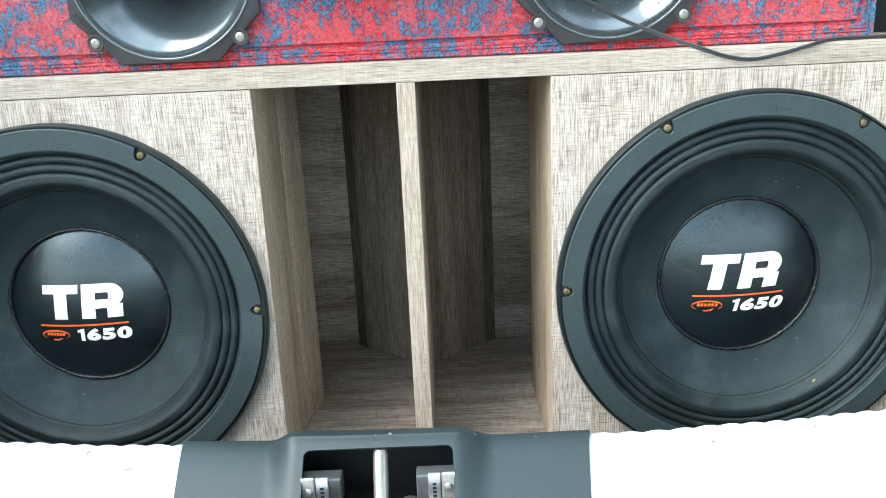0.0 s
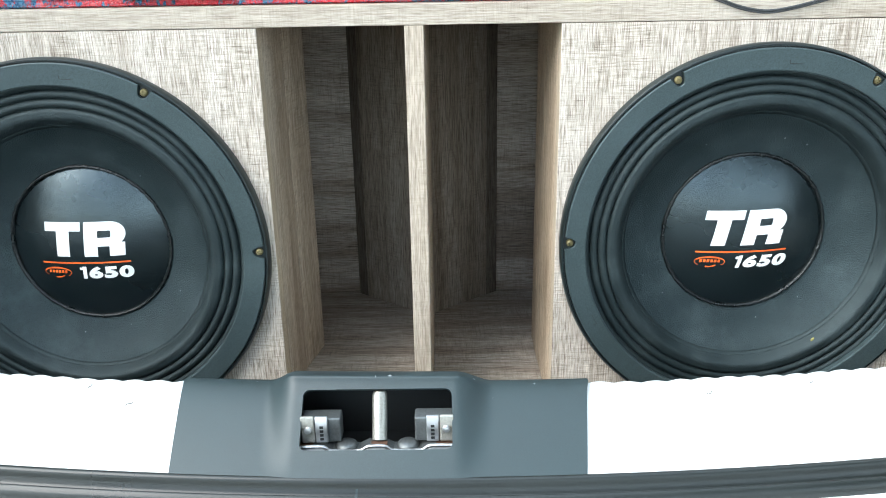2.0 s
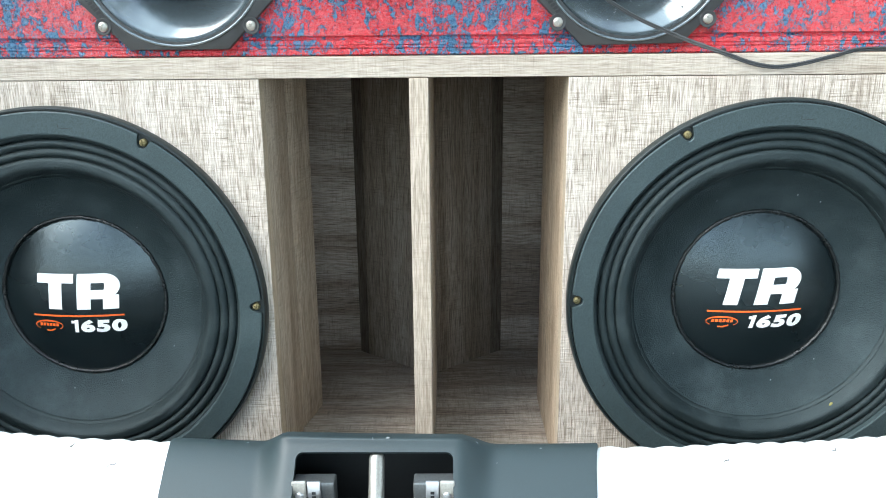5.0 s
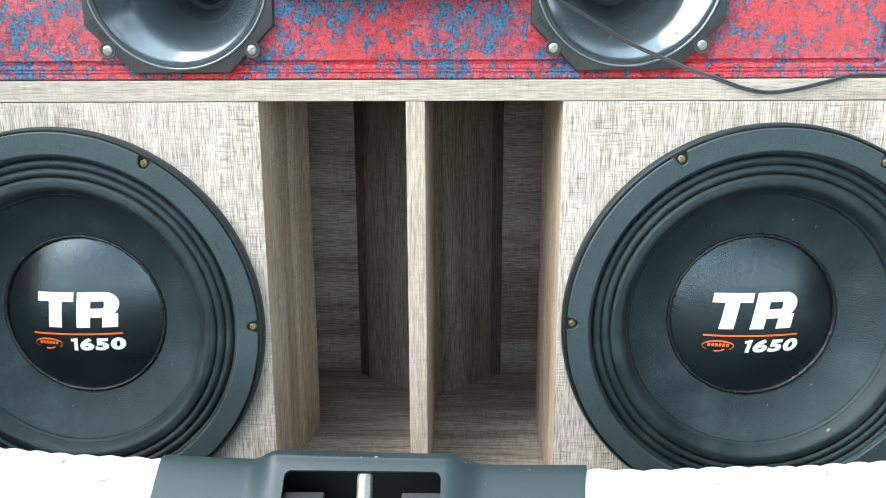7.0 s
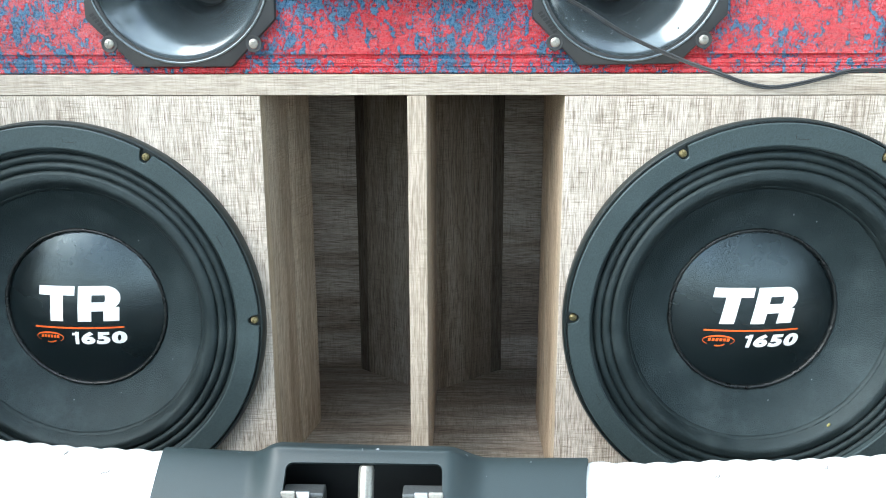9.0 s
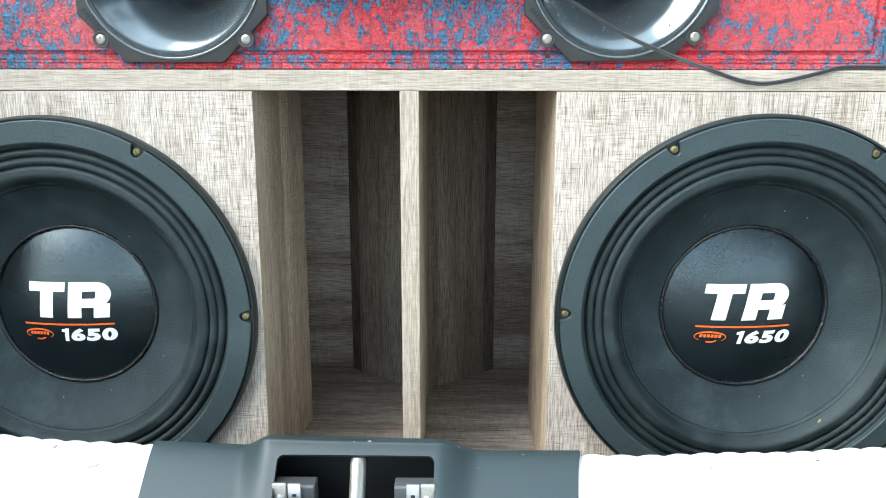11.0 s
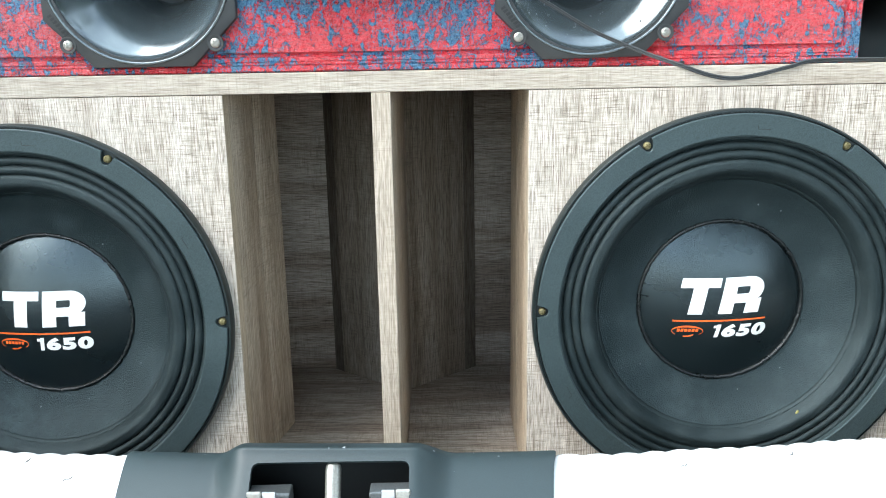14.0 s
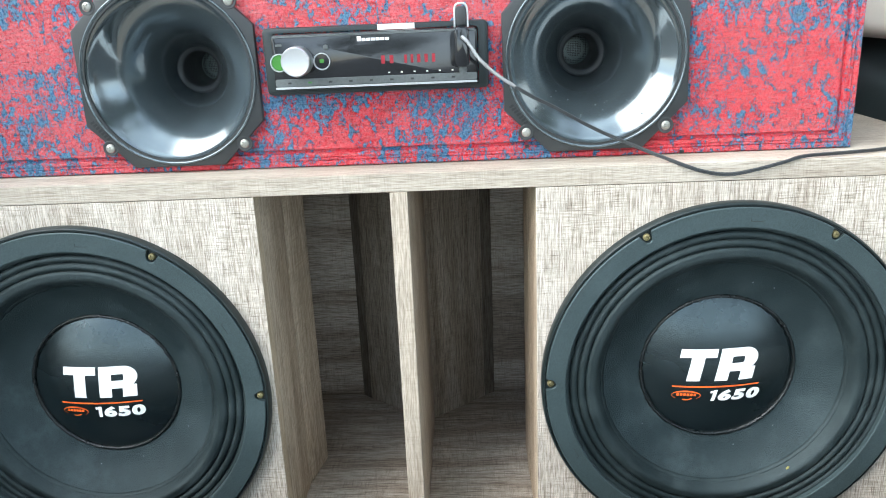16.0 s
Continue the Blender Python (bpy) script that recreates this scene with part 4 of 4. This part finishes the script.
for s, xa, xb in ((-1, -0.0700, -0.0430), (1, 0.0075, 0.0340)):
    bm = block(xa, xb, -0.2560, -0.2430, 0.7401, 0.7585, 0.0012)
    part("guide_block", bm, DULL_STEEL, latch, "grey steel guide block")
    o = xa if s < 0 else xb
    part("guide_cap", block(*sorted((o, o - s * 0.0095)), -0.2590, -0.2562, 0.7415, 0.7615, 0.0012), STEEL, latch)
    part("guide_tab", block(*sorted((o - s * 0.0100, o - s * 0.0185)), -0.2585, -0.2562, 0.7415, 0.7610, 0.0006), SILVER, latch)
    bm = lathe([(0, -0.0016), (0.0022, -0.0014), (0.0028, 0.0)], 14)
    bmesh.ops.translate(bm, verts=bm.verts, vec=(o - s * 0.0050, -0.2590, 0.7515))
    part("rivet", bm, SILVER, latch, "", 40)
    for k in range(4):
        z = 0.7435 + 0.0030 * k
        part("stamped_mark", block(*sorted((o - s * 0.0130, o - s * 0.0155)), -0.2589, -0.2584, z, z + 0.0018), DARK, latch)

# rubber seal, then bumper
SEAL = [(-0.282, 0.7300), (-0.2850, 0.7335), (-0.2885, 0.7330), (-0.2905, 0.7275), (-0.2930, 0.7240), (-0.2962, 0.7265), (-0.2998, 0.7225), (-0.3010, 0.7140), (-0.2980, 0.7060)]
part("weather_strip", drawn(SEAL, -0.70, 0.70, 90, 6), RUBBER, car, "black rubber weather strip", 50)
part("strip_joint", drawn([(-0.2905, 0.7280), (-0.2930, 0.7246), (-0.2962, 0.7271), (-0.3001, 0.7228), (-0.3015, 0.7140)], -0.0305, -0.0290, 1, 6), TRIM, car)
BUMP = [(-0.2930, 0.690), (-0.2935, 0.7110), (-0.3004, 0.7172), (-0.345, 0.7145), (-0.400, 0.7040), (-0.440, 0.685), (-0.455, 0.650), (-0.455, 0.45), (-0.43, 0.30)]
part("bumper", drawn(BUMP, -0.80, 0.80, 60, 6, None, 1.8), CAR_WHITE, car, "white painted bumper", 180)
for x in (-0.166, 0.298):
    bm = lathe([(0, -0.0012), (0.0065, -0.0010), (0.0085, 0.0006)], 24)
    bmesh.ops.rotate(bm, verts=bm.verts, cent=(0, 0, 0), matrix=Matrix.Rotation(radians(-90), 3, "X"))
    bmesh.ops.translate(bm, verts=bm.verts, vec=(x, -0.3200 + bow(x) * 1.8, 0.7152 + lean(x)))
    part("bumper_plug", bm, DARK, car, "round black plug")

# inside of the boot
part("boot_floor", block(-0.68, 0.68, -0.19, 1.15, 0.565, 0.5895), RUBBER, car, "dark boot floor")
part("tail_panel", block(-0.78, 0.78, -0.18, -0.165, 0.25, 0.60), CAR_WHITE, car)
part("seat_back", block(-0.66, 0.66, 0.90, 1.02, 0.59, 1.20, 0.04, 4), LINING, car, "grey rear seat back", 40)
for s in (-1, 1):
    rows = []
    for j in range(25):
        z = 0.59 + 0.62 * j / 24
        xx = 0.66 - 0.05 * math.exp(-((z - 0.95) / 0.16) ** 2) + 0.05 * max(0, (z - 1.05)) / 0.16
        rows.append([(s * (xx + 0.02 * math.sin((y + 0.2) * 3)), y, z) for y in [(-0.19 + 1.2 * i / 24) for i in range(25)]])
    side = part("side_trim", solved(sheet(rows), thick=0.006, offset=0), TRIM, car, "blue-grey moulded side trim", 180)
    bm = lathe([(0.0245, 0.0008), (0.0250, -0.0012), (0.0275, -0.0012), (0.0280, 0.0008)], 40)
    bmesh.ops.rotate(bm, verts=bm.verts, cent=(0, 0, 0), matrix=Matrix.Rotation(radians(-90 * s), 3, "Z") if s > 0 else Matrix.Rotation(radians(90), 3, "Z"))
    bmesh.ops.translate(bm, verts=bm.verts, vec=(s * 0.628, 0.26, 1.070))
    part("trim_ring", bm, TRIM, side)
    part("pillar_trim", block(*sorted((s * 0.585, s * 0.70)), 0.05, 0.75, 1.106, 1.52, 0.02, 4), PALE, car, "pale pillar trim", 40)
    part("outer_side", block(*sorted((s * 0.72, s * 0.80)), -0.25, 1.6, 0.25, 1.42, 0.03, 3), CAR_WHITE, car, "", 40)
part("roof_lining", block(-0.72, 0.72, 0.22, 1.6, 1.44, 1.47), LINING, car, "grey roof lining")
part("roof", block(-0.72, 0.72, 0.20, 1.62, 1.472, 1.495, 0.01), CAR_WHITE, car)

for s in (-1, 1):
    bm = lathe([(0.19, -0.085), (0.27, -0.09), (0.295, -0.07), (0.297, 0.07), (0.27, 0.09), (0.19, 0.085)], 40, True)
    bmesh.ops.rotate(bm, verts=bm.verts, cent=(0, 0, 0), matrix=Matrix.Rotation(radians(90), 3, "Z"))
    bmesh.ops.translate(bm, verts=bm.verts, vec=(s * 0.665, 0.62, 0.297))
    wheel = part("wheel", bm, RUBBER, car, "black tyre", 40)
    bm = lathe([(0, -0.05), (0.06, -0.055), (0.16, -0.03), (0.19, -0.084), (0.19, 0.084), (0, 0.06)], 40)
    bmesh.ops.rotate(bm, verts=bm.verts, cent=(0, 0, 0), matrix=Matrix.Rotation(radians(90), 3, "Z"))
    bmesh.ops.translate(bm, verts=bm.verts, vec=(s * 0.665, 0.62, 0.297))
    part("rim", bm, STEEL, wheel, "", 40)

# ---- trees behind the camera, mirrored in the horns ----
LEAF = plain("green_leaves", (0.055, 0.085, 0.030), 0.55, 0, 0.5, 3)
BARK = plain("brown_bark", (0.13, 0.095, 0.07), 0.9, 0, 0.4, 40, 0.01)


def tree(seed):
    rnd = random.Random(seed)
    t = empty("tree", (0, 0, 0), "leafy green tree standing at the roadside", "tree", "roadside trees")
    bm = tube([(0, 0, 0), (0.1, 0.05, 1.2), (0.05, -0.05, 2.4), (0.2, 0.1, 4.2)], 0.16, 10, 4)
    for v in bm.verts:
        k = 1 - 0.16 * v.co.z
        v.co.x, v.co.y = v.co.x * k, v.co.y * k
    trunk = part("trunk", bm, BARK, t, "", 60)
    tips = []
    for _ in range(9):
        a, z = rnd.uniform(0, 6.28), rnd.uniform(2.0, 3.6)
        r = rnd.uniform(1.1, 2.0)
        tip = Vector((r * math.cos(a), r * math.sin(a), z + rnd.uniform(0.6, 1.9)))
        tips.append(tip)
        part("limb", tube([(0.06, 0, z), tuple(Vector((0.06, 0, z)).lerp(tip, 0.5) + Vector((0, 0, 0.1))), tuple(tip)], 0.045, 6, 3), BARK, trunk)
    verts, faces = [], []
    for tip in tips + [Vector((0.2, 0.1, 4.6)), Vector((0, 0, 3.8))]:
        for _ in range(260):
            d = Vector((rnd.gauss(0, 1), rnd.gauss(0, 1), rnd.gauss(0, 0.75))) * 0.42
            c = tip + d
            u = Vector((rnd.gauss(0, 1), rnd.gauss(0, 1), rnd.gauss(0, 1))).normalized() * rnd.uniform(0.06, 0.13)
            w = u.cross(Vector((rnd.gauss(0, 1), rnd.gauss(0, 1), rnd.gauss(0, 1)))).normalized() * rnd.uniform(0.04, 0.08)
            n = len(verts)
            verts += [c - u, c + w, c + u, c - w]
            faces.append((n, n + 1, n + 2, n + 3))
    me = bpy.data.meshes.new("crown")
    me.from_pydata([tuple(v) for v in verts], [], faces)
    part("crown", me, LEAF, t)
    return t


first = tree(3)
first.matrix_basis = pose(4.9, -4.2, 0) @ Matrix.Scale(1.35, 4)
for x, y, a in ((2.6, -5.6, 80), (7.4, -6.5, 200), (6.6, -1.2, 250), (-13.0, -14.0, 130), (-7.0, -17.0, 20), (1.0, -19.0, 310)):
    copy_thing(first, pose(x, y, 0, 0, 0, a))
